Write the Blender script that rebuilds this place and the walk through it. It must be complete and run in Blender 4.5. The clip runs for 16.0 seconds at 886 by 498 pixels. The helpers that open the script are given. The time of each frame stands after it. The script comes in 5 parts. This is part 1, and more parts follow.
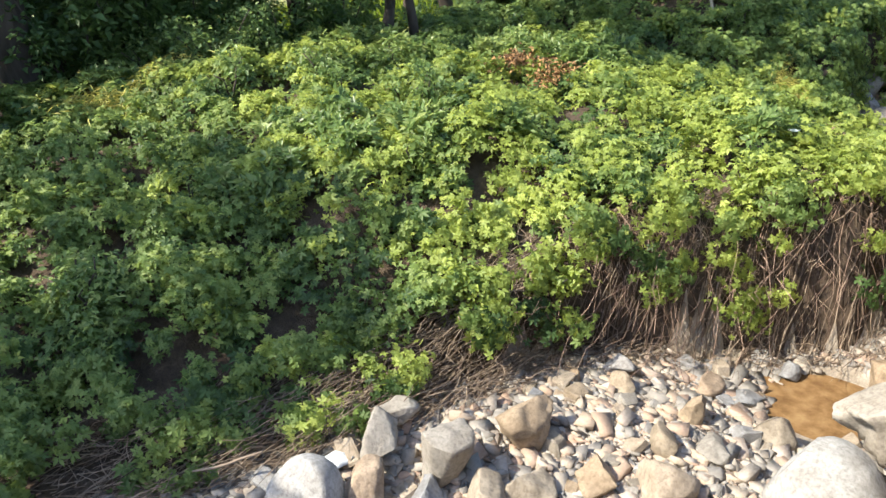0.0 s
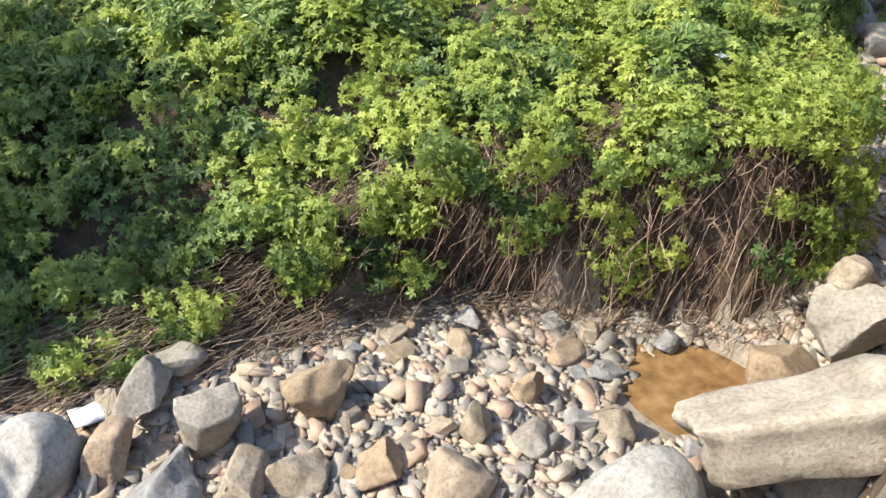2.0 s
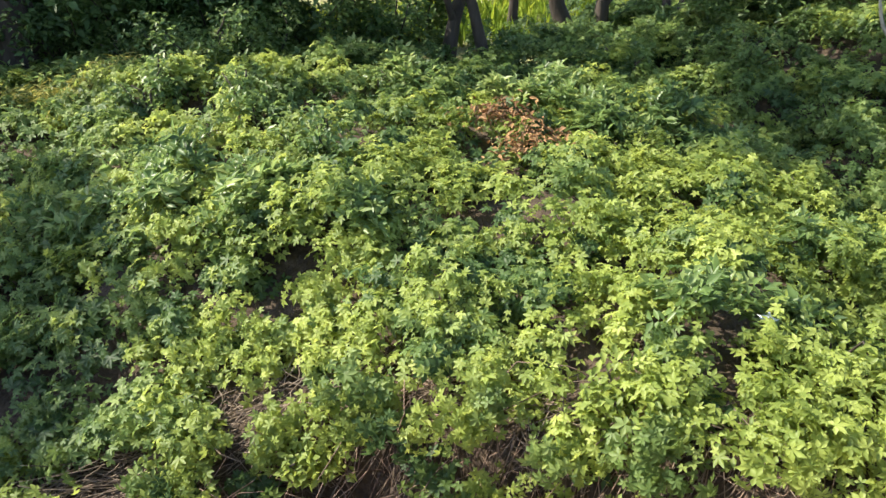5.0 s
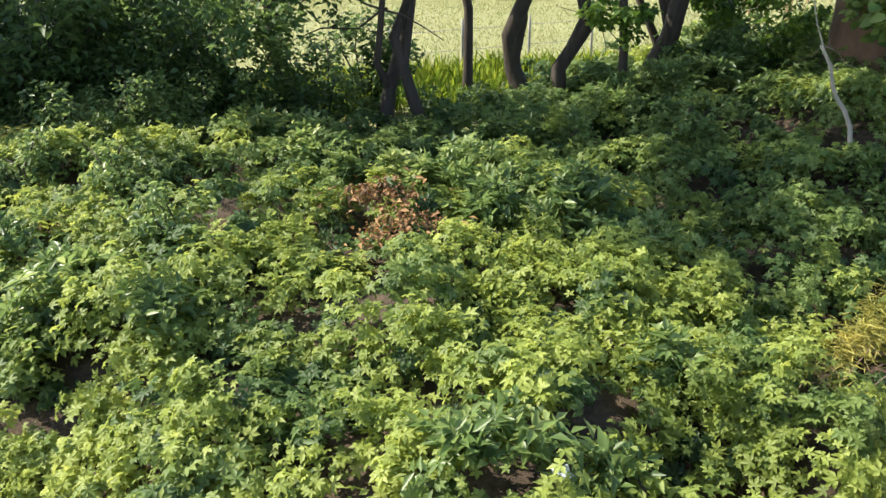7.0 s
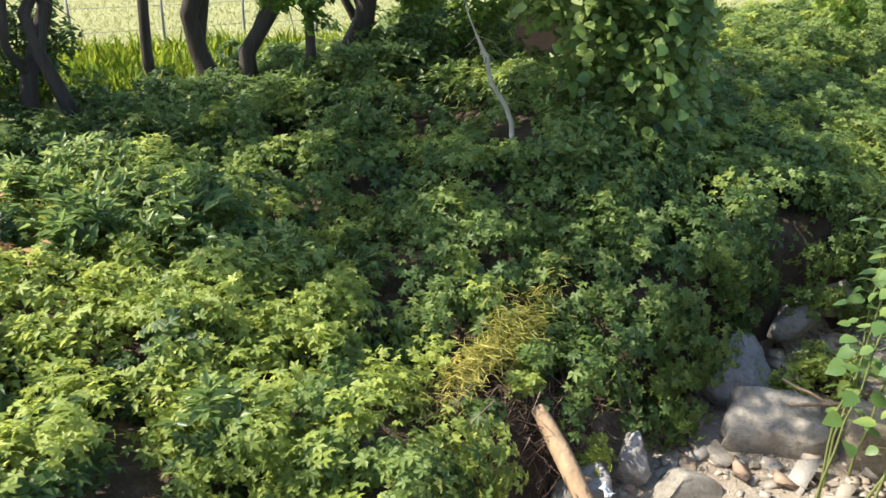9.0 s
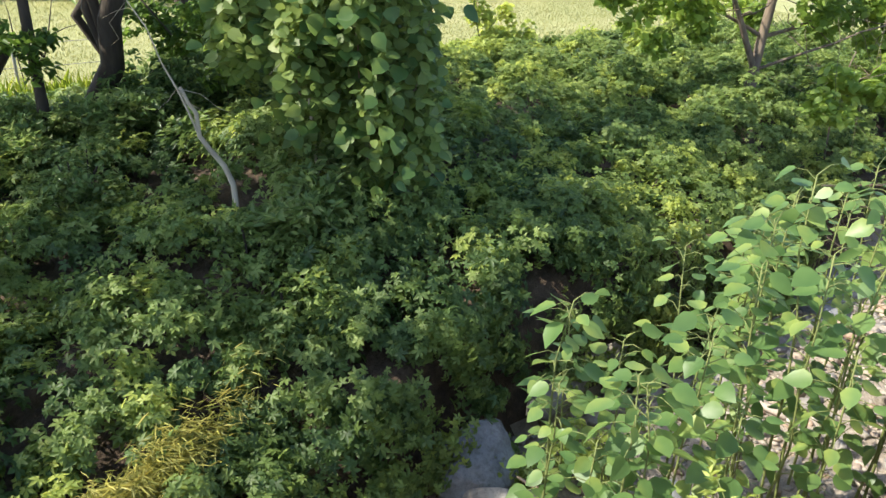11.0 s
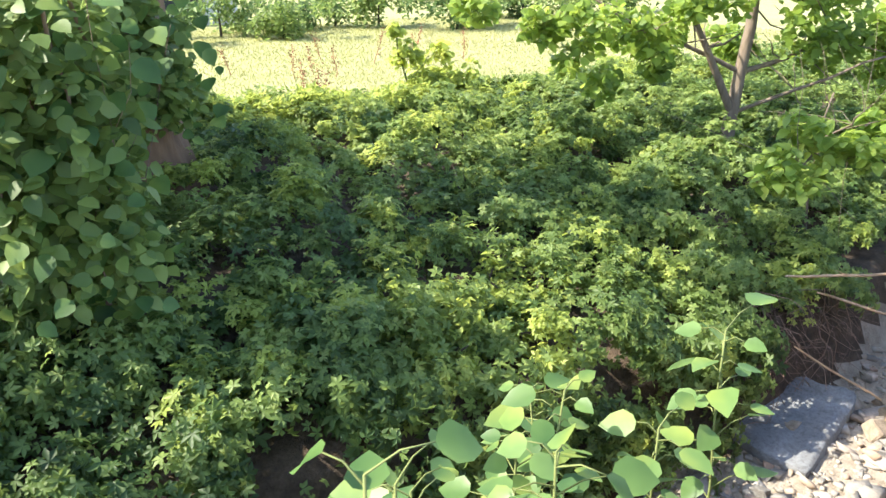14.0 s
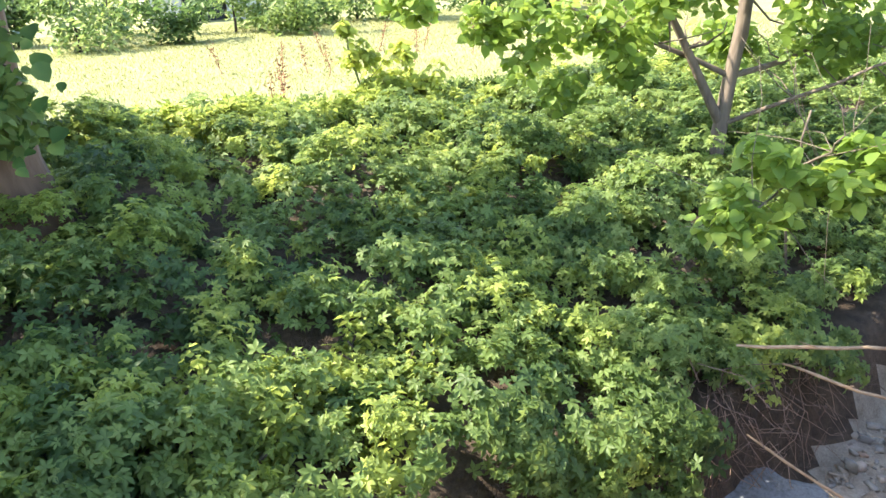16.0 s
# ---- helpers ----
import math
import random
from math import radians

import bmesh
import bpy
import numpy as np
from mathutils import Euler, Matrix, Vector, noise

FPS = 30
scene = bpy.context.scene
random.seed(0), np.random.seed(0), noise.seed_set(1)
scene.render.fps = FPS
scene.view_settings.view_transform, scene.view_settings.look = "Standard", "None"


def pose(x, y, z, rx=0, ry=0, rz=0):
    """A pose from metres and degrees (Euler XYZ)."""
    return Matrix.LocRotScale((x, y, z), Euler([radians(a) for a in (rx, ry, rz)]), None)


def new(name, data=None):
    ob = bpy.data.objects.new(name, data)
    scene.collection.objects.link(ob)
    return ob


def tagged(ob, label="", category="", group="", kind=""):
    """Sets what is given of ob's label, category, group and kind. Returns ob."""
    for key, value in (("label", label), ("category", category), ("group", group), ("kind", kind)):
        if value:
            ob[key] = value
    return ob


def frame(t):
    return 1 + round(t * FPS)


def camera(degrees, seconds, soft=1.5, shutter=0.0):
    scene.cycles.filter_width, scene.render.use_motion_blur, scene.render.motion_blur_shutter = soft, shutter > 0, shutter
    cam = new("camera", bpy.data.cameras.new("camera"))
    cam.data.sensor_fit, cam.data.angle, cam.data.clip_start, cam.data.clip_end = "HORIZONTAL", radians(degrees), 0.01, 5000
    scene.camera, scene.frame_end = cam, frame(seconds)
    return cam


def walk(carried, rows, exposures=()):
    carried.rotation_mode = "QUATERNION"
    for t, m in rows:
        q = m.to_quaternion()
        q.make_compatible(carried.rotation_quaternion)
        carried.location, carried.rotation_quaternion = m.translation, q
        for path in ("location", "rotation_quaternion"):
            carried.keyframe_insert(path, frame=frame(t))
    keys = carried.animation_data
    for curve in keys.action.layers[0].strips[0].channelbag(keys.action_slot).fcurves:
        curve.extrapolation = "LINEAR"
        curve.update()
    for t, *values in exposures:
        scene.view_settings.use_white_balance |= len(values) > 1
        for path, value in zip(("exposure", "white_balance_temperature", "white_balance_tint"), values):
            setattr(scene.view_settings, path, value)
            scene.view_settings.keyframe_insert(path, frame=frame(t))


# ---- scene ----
cam = camera(60.8, 16.0, 1.5, 0.1)
PATH = [
    (0.0, pose(0.000, 0.000, 1.600, 63.00, 0.89, -42.29)),
    (0.5, pose(0.597, 0.017, 1.562, 59.89, 0.49, -42.65)),
    (1.0, pose(1.210, 0.011, 1.545, 56.90, -0.14, -42.11)),
    (1.5, pose(1.743, -0.097, 1.602, 54.40, -1.24, -40.76)),
    (2.0, pose(2.219, -0.137, 1.554, 52.83, -2.35, -38.29)),
    (2.5, pose(2.647, -0.063, 1.577, 51.25, -2.91, -34.99)),
    (3.0, pose(3.143, -0.030, 1.600, 51.56, -3.36, -32.76)),
    (3.5, pose(3.675, -0.000, 1.677, 54.36, -4.16, -31.91)),
    (6.0, pose(6.291, 0.183, 1.600, 64.34, 2.13, -10.87)),
    (6.5, pose(6.837, 0.283, 1.617, 64.80, 1.43, -12.31)),
    (7.0, pose(7.293, 0.485, 1.607, 65.69, 1.08, -13.03)),
    (7.5, pose(7.714, 0.676, 1.607, 65.77, 0.87, -14.15)),
    (8.0, pose(8.249, 0.722, 1.619, 64.98, 0.14, -17.25)),
    (8.5, pose(8.739, 0.735, 1.604, 64.16, -1.27, -22.00)),
    (9.0, pose(9.302, 0.836, 1.564, 64.09, -2.31, -26.49)),
    (9.5, pose(9.912, 0.825, 1.625, 64.96, -2.90, -30.08)),
    (10.0, pose(10.451, 0.767, 1.679, 65.21, -3.21, -32.91)),
    (12.5, pose(13.021, 1.291, 1.600, 67.60, 0.12, -32.57)),
    (13.0, pose(13.597, 1.359, 1.625, 67.91, 0.10, -31.58)),
    (13.5, pose(14.098, 1.548, 1.559, 68.22, 0.29, -30.36)),
    (14.0, pose(14.618, 1.707, 1.517, 68.35, 0.39, -29.10)),
    (14.5, pose(15.132, 1.768, 1.550, 67.98, 0.55, -27.97)),
    (15.0, pose(15.623, 1.934, 1.477, 67.80, 0.50, -27.30)),
    (15.5, pose(16.096, 2.123, 1.465, 67.34, 0.72, -26.52)),
    (16.0, pose(16.571, 2.242, 1.491, 67.63, 1.50, -24.68)),
]
EXPOSURES = ((0.0, 1.55), (1.2, 1.38), (3.5, 1.4), (6.0, 1.5), (7.0, 1.28), (8.0, 1.35), (9.5, 1.45), (10.0, 1.45), (12.5, 1.3), (13.5, 1.6), (14.5, 2.4), (15.2, 2.6), (16.0, 2.2))
walk(cam, PATH, EXPOSURES)

# ---- world, sun ----
TO_SUN = Vector((-0.62, 0.30, 0.72)).normalized()
world = bpy.data.worlds.new("world")
scene.world = world
world.use_nodes = True
wn = world.node_tree.nodes
sky = wn.new("ShaderNodeTexSky")
sky.sky_type = "NISHITA"
sky.sun_disc = False
sky.sun_elevation = math.asin(TO_SUN.z)
sky.sun_rotation = math.atan2(TO_SUN.x, TO_SUN.y)
wn["Background"].inputs["Strength"].default_value = 0.15
world.node_tree.links.new(sky.outputs["Color"], wn["Background"].inputs["Color"])
sun_data = bpy.data.lights.new("sun", "SUN")
sun_data.energy = 4.0
sun_data.angle = radians(0.6)
sun_data.color = (1.0, 0.93, 0.78)
sun = new("sun", sun_data)
sun.rotation_euler = TO_SUN.to_track_quat("Z", "Y").to_euler()


# ---- materials ----
def nodes_of(name):
    mat = bpy.data.materials.new(name)
    mat.use_nodes = True
    nt = mat.node_tree
    return mat, nt, nt.nodes, nt.links, nt.nodes["Principled BSDF"]


def noise_node(nt, scale, detail=4.0, coord="Object", rough=0.6):
    tc = nt.nodes.new("ShaderNodeTexCoord")
    n = nt.nodes.new("ShaderNodeTexNoise")
    n.inputs["Scale"].default_value = scale
    n.inputs["Detail"].default_value = detail
    n.inputs["Roughness"].default_value = rough
    nt.links.new(tc.outputs[coord], n.inputs["Vector"])
    return n


def ramp_node(nt, source, stops):
    r = nt.nodes.new("ShaderNodeValToRGB")
    els = r.color_ramp.elements
    while len(els) < len(stops):
        els.new(0.5)
    for e, (p, c) in zip(els, stops):
        e.position, e.color = p, (*c, 1)
    nt.links.new(source, r.inputs["Fac"])
    return r


def mixed(nt, fac, a, b, mode="MIX"):
    m = nt.nodes.new("ShaderNodeMix")
    m.data_type, m.blend_type = "RGBA", mode
    for sock, v in ((m.inputs["Factor"], fac), (m.inputs["A"], a), (m.inputs["B"], b)):
        if isinstance(v, bpy.types.NodeSocket):
            nt.links.new(v, sock)
        elif isinstance(v, tuple):
            sock.default_value = (*v, 1)
        else:
            sock.default_value = v
    return m.outputs["Result"]


def bumped(nt, bsdf, height, strength, distance=0.02):
    b = nt.nodes.new("ShaderNodeBump")
    b.inputs["Strength"].default_value = strength
    b.inputs["Distance"].default_value = distance
    nt.links.new(height, b.inputs["Height"])
    nt.links.new(b.outputs["Normal"], bsdf.inputs["Normal"])


def leaf_material(name, dark, mid, light, patch=0.9, glow=0.5, rough=0.5, per_object=False):
    """Thin leaves: each has its own shade, drifting in patches across the bank; light shows through."""
    mat, nt, ns, ln, bsdf = nodes_of(name)
    if per_object:
        rnd = ns.new("ShaderNodeObjectInfo").outputs["Random"]
    else:
        rnd = ns.new("ShaderNodeNewGeometry").outputs["Random Per Island"]
    n = noise_node(nt, patch, 3.0)
    add = ns.new("ShaderNodeMath")
    add.operation = "MULTIPLY_ADD"
    ln.new(rnd, add.inputs[0])
    add.inputs[1].default_value = 0.55
    off = ns.new("ShaderNodeMath")
    off.operation = "MULTIPLY_ADD"
    ln.new(n.outputs["Fac"], off.inputs[0])
    off.inputs[1].default_value, off.inputs[2].default_value = 1.5, -0.5
    ln.new(off.outputs[0], add.inputs[2])
    ramp = ramp_node(nt, add.outputs[0], ((0.1, dark), (0.55, mid), (0.95, light)))
    ln.new(ramp.outputs["Color"], bsdf.inputs["Base Color"])
    bsdf.inputs["Roughness"].default_value = rough
    bsdf.inputs["Specular IOR Level"].default_value = 0.4
    tr = ns.new("ShaderNodeBsdfTranslucent")
    hsv = ns.new("ShaderNodeHueSaturation")
    hsv.inputs["Hue"].default_value = 0.485
    hsv.inputs["Saturation"].default_value = 1.0
    hsv.inputs["Value"].default_value = 1.35
    ln.new(ramp.outputs["Color"], hsv.inputs["Color"])
    ln.new(hsv.outputs["Color"], tr.inputs["Color"])
    mx = ns.new("ShaderNodeMixShader")
    mx.inputs[0].default_value = glow
    ln.new(bsdf.outputs[0], mx.inputs[1])
    ln.new(tr.outputs[0], mx.inputs[2])
    ln.new(mx.outputs[0], ns["Material Output"].inputs["Surface"])
    return mat


M_LEAF_YELLOW = leaf_material("leaf_yellow_green", (0.14, 0.20, 0.042), (0.285, 0.352, 0.075), (0.43, 0.49, 0.12))
M_LEAF_MID = leaf_material("leaf_mid_green", (0.075, 0.125, 0.034), (0.16, 0.235, 0.06), (0.29, 0.36, 0.105))
# About half of mid green: shade under weeds and trees put into the colour
M_LEAF_DARK_SHADED = leaf_material("leaf_dark_shaded_green", (0.038, 0.072, 0.025), (0.085, 0.15, 0.043), (0.165, 0.24, 0.072))
M_LEAF_GREY = leaf_material("leaf_grey_green", (0.08, 0.135, 0.045), (0.17, 0.255, 0.075), (0.33, 0.39, 0.14), rough=0.35)
M_LEAF_BIG = leaf_material("leaf_broad_green", (0.07, 0.145, 0.045), (0.15, 0.25, 0.075), (0.33, 0.4, 0.1), patch=2.5, rough=0.4, per_object=True)
# Darker copy of the broad leaf, toned down for the vine's shade
M_LEAF_VINE_SHADED = leaf_material("leaf_vine_shaded_green", (0.045, 0.10, 0.028), (0.10, 0.185, 0.05), (0.24, 0.32, 0.075), patch=2.5, rough=0.45, per_object=True)
M_LEAF_TREE = leaf_material("leaf_tree_green", (0.05, 0.105, 0.02), (0.125, 0.225, 0.035), (0.26, 0.36, 0.06), glow=0.5)
M_LEAF_LIGHT = leaf_material("leaf_light_green", (0.10, 0.17, 0.03), (0.21, 0.31, 0.05), (0.37, 0.45, 0.09), glow=0.55)
# Lightened well past the other leaves to look sunlit from behind
M_LEAF_SUNLIT = leaf_material("leaf_sunlit_green", (0.22, 0.28, 0.05), (0.36, 0.42, 0.09), (0.50, 0.54, 0.14), glow=0.6)
M_DODDER = leaf_material("dodder_yellow", (0.17, 0.19, 0.04), (0.38, 0.36, 0.08), (0.55, 0.49, 0.14), glow=0.3)
M_GRASS = leaf_material("field_grass", (0.27, 0.285, 0.10), (0.315, 0.325, 0.125), (0.37, 0.355, 0.155), patch=0.12, glow=0.4, rough=0.6)
M_GRASS_GREEN = leaf_material("verge_grass", (0.10, 0.18, 0.02), (0.22, 0.30, 0.03), (0.40, 0.45, 0.06), patch=0.5, glow=0.45)
M_DEAD_LEAF = leaf_material("dead_leaf", (0.10, 0.055, 0.025), (0.28, 0.15, 0.06), (0.50, 0.30, 0.12), patch=2.0, glow=0.15, rough=0.7)


def dead_material(name, dark, light, scale=9.0):
    mat, nt, ns, ln, bsdf = nodes_of(name)
    rnd = ns.new("ShaderNodeNewGeometry").outputs["Random Per Island"]
    n = noise_node(nt, scale, 5.0)
    f = mixed(nt, 0.5, n.outputs["Fac"], rnd)
    ramp = ramp_node(nt, f, ((0.25, dark), (0.75, light)))
    ln.new(ramp.outputs["Color"], bsdf.inputs["Base Color"])
    bsdf.inputs["Roughness"].default_value = 0.85
    bumped(nt, bsdf, n.outputs["Fac"], 0.4, 0.004)
    return mat


M_STRAW = dead_material("dead_stem", (0.07, 0.048, 0.034), (0.33, 0.25, 0.18))
M_ROOT = dead_material("dry_root", (0.07, 0.04, 0.03), (0.33, 0.22, 0.16))
M_STEM = dead_material("green_stem", (0.08, 0.11, 0.03), (0.20, 0.22, 0.07))
M_PALE_STEM = dead_material("pale_bark", (0.24, 0.20, 0.15), (0.50, 0.43, 0.34))
M_DOCK = dead_material("dock_seed", (0.16, 0.06, 0.03), (0.38, 0.18, 0.10))


def bark_material(name, dark, light, scale=14.0):
    mat, nt, ns, ln, bsdf = nodes_of(name)
    tc = ns.new("ShaderNodeTexCoord")
    mp = ns.new("ShaderNodeMapping")
    mp.inputs["Scale"].default_value = (1, 1, 0.18)
    ln.new(tc.outputs["Object"], mp.inputs["Vector"])
    n = ns.new("ShaderNodeTexNoise")
    n.inputs["Scale"].default_value, n.inputs["Detail"].default_value = scale, 7.0
    ln.new(mp.outputs["Vector"], n.inputs["Vector"])
    big = noise_node(nt, 1.7, 3.0)
    ramp = ramp_node(nt, n.outputs["Fac"], ((0.3, dark), (0.7, light)))
    col = mixed(nt, big.outputs["Fac"], ramp.outputs["Color"], tuple(0.5 * (a + b) for a, b in zip(dark, light)))
    ln.new(col, bsdf.inputs["Base Color"])
    bsdf.inputs["Roughness"].default_value = 0.9
    bumped(nt, bsdf, n.outputs["Fac"], 0.9, 0.03)
    return mat


M_BARK = bark_material("tree_bark", (0.02, 0.015, 0.011), (0.075, 0.056, 0.042))
M_BARK_RED = bark_material("reddish_bark", (0.08, 0.042, 0.026), (0.26, 0.15, 0.09), 9.0)
M_BARK_GREY = bark_material("grey_bark", (0.08, 0.06, 0.045), (0.23, 0.175, 0.125))
M_DRIFT = bark_material("driftwood", (0.20, 0.12, 0.07), (0.56, 0.40, 0.25), 12.0)


def stone_material(name, a, b, c, fine=28.0, band=False):
    """Weathered stone: each has its own tint, with grain, stains and pits."""
    mat, nt, ns, ln, bsdf = nodes_of(name)
    info = ns.new("ShaderNodeObjectInfo")
    tint = ramp_node(nt, info.outputs["Random"], ((0.0, a), (0.5, b), (1.0, c)))
    big = noise_node(nt, 2.6, 5.0)
    grain = noise_node(nt, fine, 8.0, rough=0.7)
    stain = ramp_node(nt, big.outputs["Fac"], ((0.35, (0.62, 0.58, 0.53)), (0.62, (0.95, 0.93, 0.89))))
    col = mixed(nt, 1.0, tint.outputs["Color"], stain.outputs["Color"], "MULTIPLY")
    spots = ramp_node(nt, grain.outputs["Fac"], ((0.34, (0.55, 0.52, 0.5)), (0.55, (1.0, 1.0, 1.0)), (0.72, (1.08, 1.06, 1.03))))
    col = mixed(nt, 0.8, col, spots.outputs["Color"], "MULTIPLY")
    ln.new(col, bsdf.inputs["Base Color"])
    bsdf.inputs["Roughness"].default_value = 0.85
    bsdf.inputs["Specular IOR Level"].default_value = 0.3
    bumped(nt, bsdf, grain.outputs["Fac"], 0.7, 0.02)
    return mat


M_STONE = stone_material("stone_mixed", (0.284, 0.267, 0.241), (0.353, 0.305, 0.241), (0.361, 0.275, 0.189))
M_STONE_PALE = stone_material("stone_pale", (0.40, 0.405, 0.41), (0.41, 0.41, 0.405), (0.40, 0.395, 0.38))
M_STONE_TAN = stone_material("stone_tan", (0.365, 0.325, 0.27), (0.40, 0.345, 0.28), (0.39, 0.30, 0.225))
M_STONE_GREY = stone_material("stone_grey", (0.28, 0.275, 0.265), (0.34, 0.325, 0.30), (0.39, 0.36, 0.32))
M_STONE_BLUE = stone_material("stone_bluish", (0.22, 0.24, 0.27), (0.30, 0.31, 0.33), (0.36, 0.36, 0.37))


def gravel_material():
    mat, nt, ns, ln, bsdf = nodes_of("gravel")
    rnd = ns.new("ShaderNodeNewGeometry").outputs["Random Per Island"]
    ramp = ramp_node(nt, rnd, ((0.0, (0.189, 0.176, 0.163)), (0.3, (0.310, 0.284, 0.249)), (0.6, (0.370, 0.310, 0.245)), (0.8, (0.361, 0.249, 0.181)), (1.0, (0.396, 0.374, 0.340))))
    grain = noise_node(nt, 40.0, 6.0)
    col = mixed(nt, 0.5, ramp.outputs["Color"], ramp_node(nt, grain.outputs["Fac"], ((0.3, (0.6, 0.58, 0.55)), (0.7, (1.1, 1.1, 1.1)))).outputs["Color"], "MULTIPLY")
    ln.new(col, bsdf.inputs["Base Color"])
    bsdf.inputs["Roughness"].default_value = 0.9
    bumped(nt, bsdf, grain.outputs["Fac"], 0.5, 0.01)
    return mat


M_GRAVEL = gravel_material()


def soil_material(name, dark, mid, light, scale=6.0):
    mat, nt, ns, ln, bsdf = nodes_of(name)
    n = noise_node(nt, scale, 9.0, rough=0.7)
    fine = noise_node(nt, 55.0, 6.0)
    ramp = ramp_node(nt, n.outputs["Fac"], ((0.3, dark), (0.52, mid), (0.72, light)))
    col = mixed(nt, 0.6, ramp.outputs["Color"], ramp_node(nt, fine.outputs["Fac"], ((0.3, (0.55, 0.52, 0.5)), (0.7, (1.15, 1.12, 1.1)))).outputs["Color"], "MULTIPLY")
    ln.new(col, bsdf.inputs["Base Color"])
    bsdf.inputs["Roughness"].default_value = 0.95
    bumped(nt, bsdf, fine.outputs["Fac"], 0.8, 0.03)
    return mat


M_SOIL = soil_material("bank_soil", (0.035, 0.024, 0.016), (0.08, 0.055, 0.036), (0.15, 0.11, 0.075))
M_BED = soil_material("bed_sand", (0.20, 0.165, 0.125), (0.32, 0.275, 0.22), (0.42, 0.37, 0.31))
M_FIELD = soil_material("field_turf", (0.26, 0.27, 0.10), (0.31, 0.315, 0.125), (0.37, 0.345, 0.165), 0.35)
M_PATH = soil_material("path_dirt", (0.16, 0.13, 0.10), (0.26, 0.22, 0.17), (0.36, 0.31, 0.25))


def water_material():
    mat, nt, ns, ln, bsdf = nodes_of("brown_water")
    n = noise_node(nt, 5.0, 6.0)
    ramp = ramp_node(nt, n.outputs["Fac"], ((0.3, (0.09, 0.05, 0.022)), (0.5, (0.17, 0.10, 0.045)), (0.7, (0.24, 0.155, 0.075))))
    ln.new(ramp.outputs["Color"], bsdf.inputs["Base Color"])
    bsdf.inputs["Roughness"].default_value = 0.12
    bsdf.inputs["IOR"].default_value = 1.33
    rip = noise_node(nt, 14.0, 2.0)
    bumped(nt, bsdf, rip.outputs["Fac"], 0.08, 0.02)
    return mat


M_WATER = water_material()


def plain_material(name, colour, rough=0.8, scale=6.0):
    mat, nt, ns, ln, bsdf = nodes_of(name)
    n = noise_node(nt, scale, 6.0)
    ramp = ramp_node(nt, n.outputs["Fac"], ((0.3, tuple(c * 0.7 for c in colour)), (0.7, colour)))
    ln.new(ramp.outputs["Color"], bsdf.inputs["Base Color"])
    bsdf.inputs["Roughness"].default_value = rough
    return mat


M_WALL = plain_material("shed_wall", (0.62, 0.60, 0.57))
M_ROOF = plain_material("shed_roof", (0.55, 0.57, 0.62), 0.5)
# Near-black, for the unlit inside beyond the doorway
M_UNLIT = plain_material("shed_unlit_opening", (0.04, 0.04, 0.045))
M_PLASTIC = plain_material("plastic_scrap", (0.62, 0.66, 0.70), 0.45)
M_BLUE = plain_material("blue_scrap", (0.20, 0.34, 0.60), 0.45)
M_POST = plain_material("fence_post", (0.34, 0.32, 0.28), 0.8)

# ---- the lie of the land ----
STATIONS = (-8, 0, 3.5, 5, 6, 7, 7.5, 8, 8.9, 10, 10.7, 11.4, 13, 14, 15, 17, 20, 24, 34)
FOOT = (8.2, 5.75, 4.65, 4.3, 4.05, 3.2, 2.75, 2.15, 1.95, 2.8, 3.4, 4.15, 4.6, 4.9, 5.2, 5.2, 5.35, 6.1, 6.8)
BED_Z = (-3.2, -3.1, -3.1, -3.15, -3.25, -3.45, -3.4, -3.3, -3.0, -2.9, -2.85, -2.8, -2.75, -2.7, -2.65, -2.6, -2.55, -2.5, -2.5)
FACE_Z = (-2.7, -2.75, -2.65, -2.05, -1.75, -1.6, -1.45, -1.35, -1.3, -1.4, -1.5, -1.9, -1.9, -1.5, -1.15, -1.15, -1.55, -1.5, -1.5)
SHELF_Z = (-1.9, -2.1, -1.85, -1.25, -1.15, -1.2, -1.25, -1.25, -1.3, -1.4, -1.5, -1.55, -1.1, -0.6, -0.6, -0.85, -1.15, -0.9, -0.9)
CREST_Z = (-1.6, -1.5, -1.15, -0.85, -0.9, -1.05, -1.1, -1.15, -1.2, -1.2, -1.2, -1.15, -0.95, -0.7, -0.5, -0.47, -0.7, -0.85, -0.95)
FIELD_Z = -1.45
NEAR_X = (-30, 2.0, 3.2, 3.9, 4.4, 5.0, 5.5, 6.3, 7.0, 9.0, 11, 13, 16.6, 20, 40)
NEAR_Y = (0.2, 0.16, 0.02, 0.02, 0.09, 0.12, 0.15, 0.24, 0.55, 1.0, 1.15, 1.5, 2.45, 3.0, 3.4)
COVER = 0.28


def table(x, ys, xs=STATIONS):
    return np.interp(x, xs, ys)


def ease(a, b, v):
    t = np.clip((v - a) / (b - a), 0, 1)
    return t * t * (3 - 2 * t)


def wobble(x, y, f, seed=0.0):
    """Cheap smooth unevenness between about -1 and 1."""
    return (np.sin(x * f + seed + 1.3 * np.sin(y * f * 0.7 + seed * 2.1)) + np.sin(y * f * 1.13 - seed + 1.1 * np.sin(x * f * 0.8 + 0.5)) + np.sin((x + y) * f * 1.7 + seed * 3.0) * 0.6) / 2.6


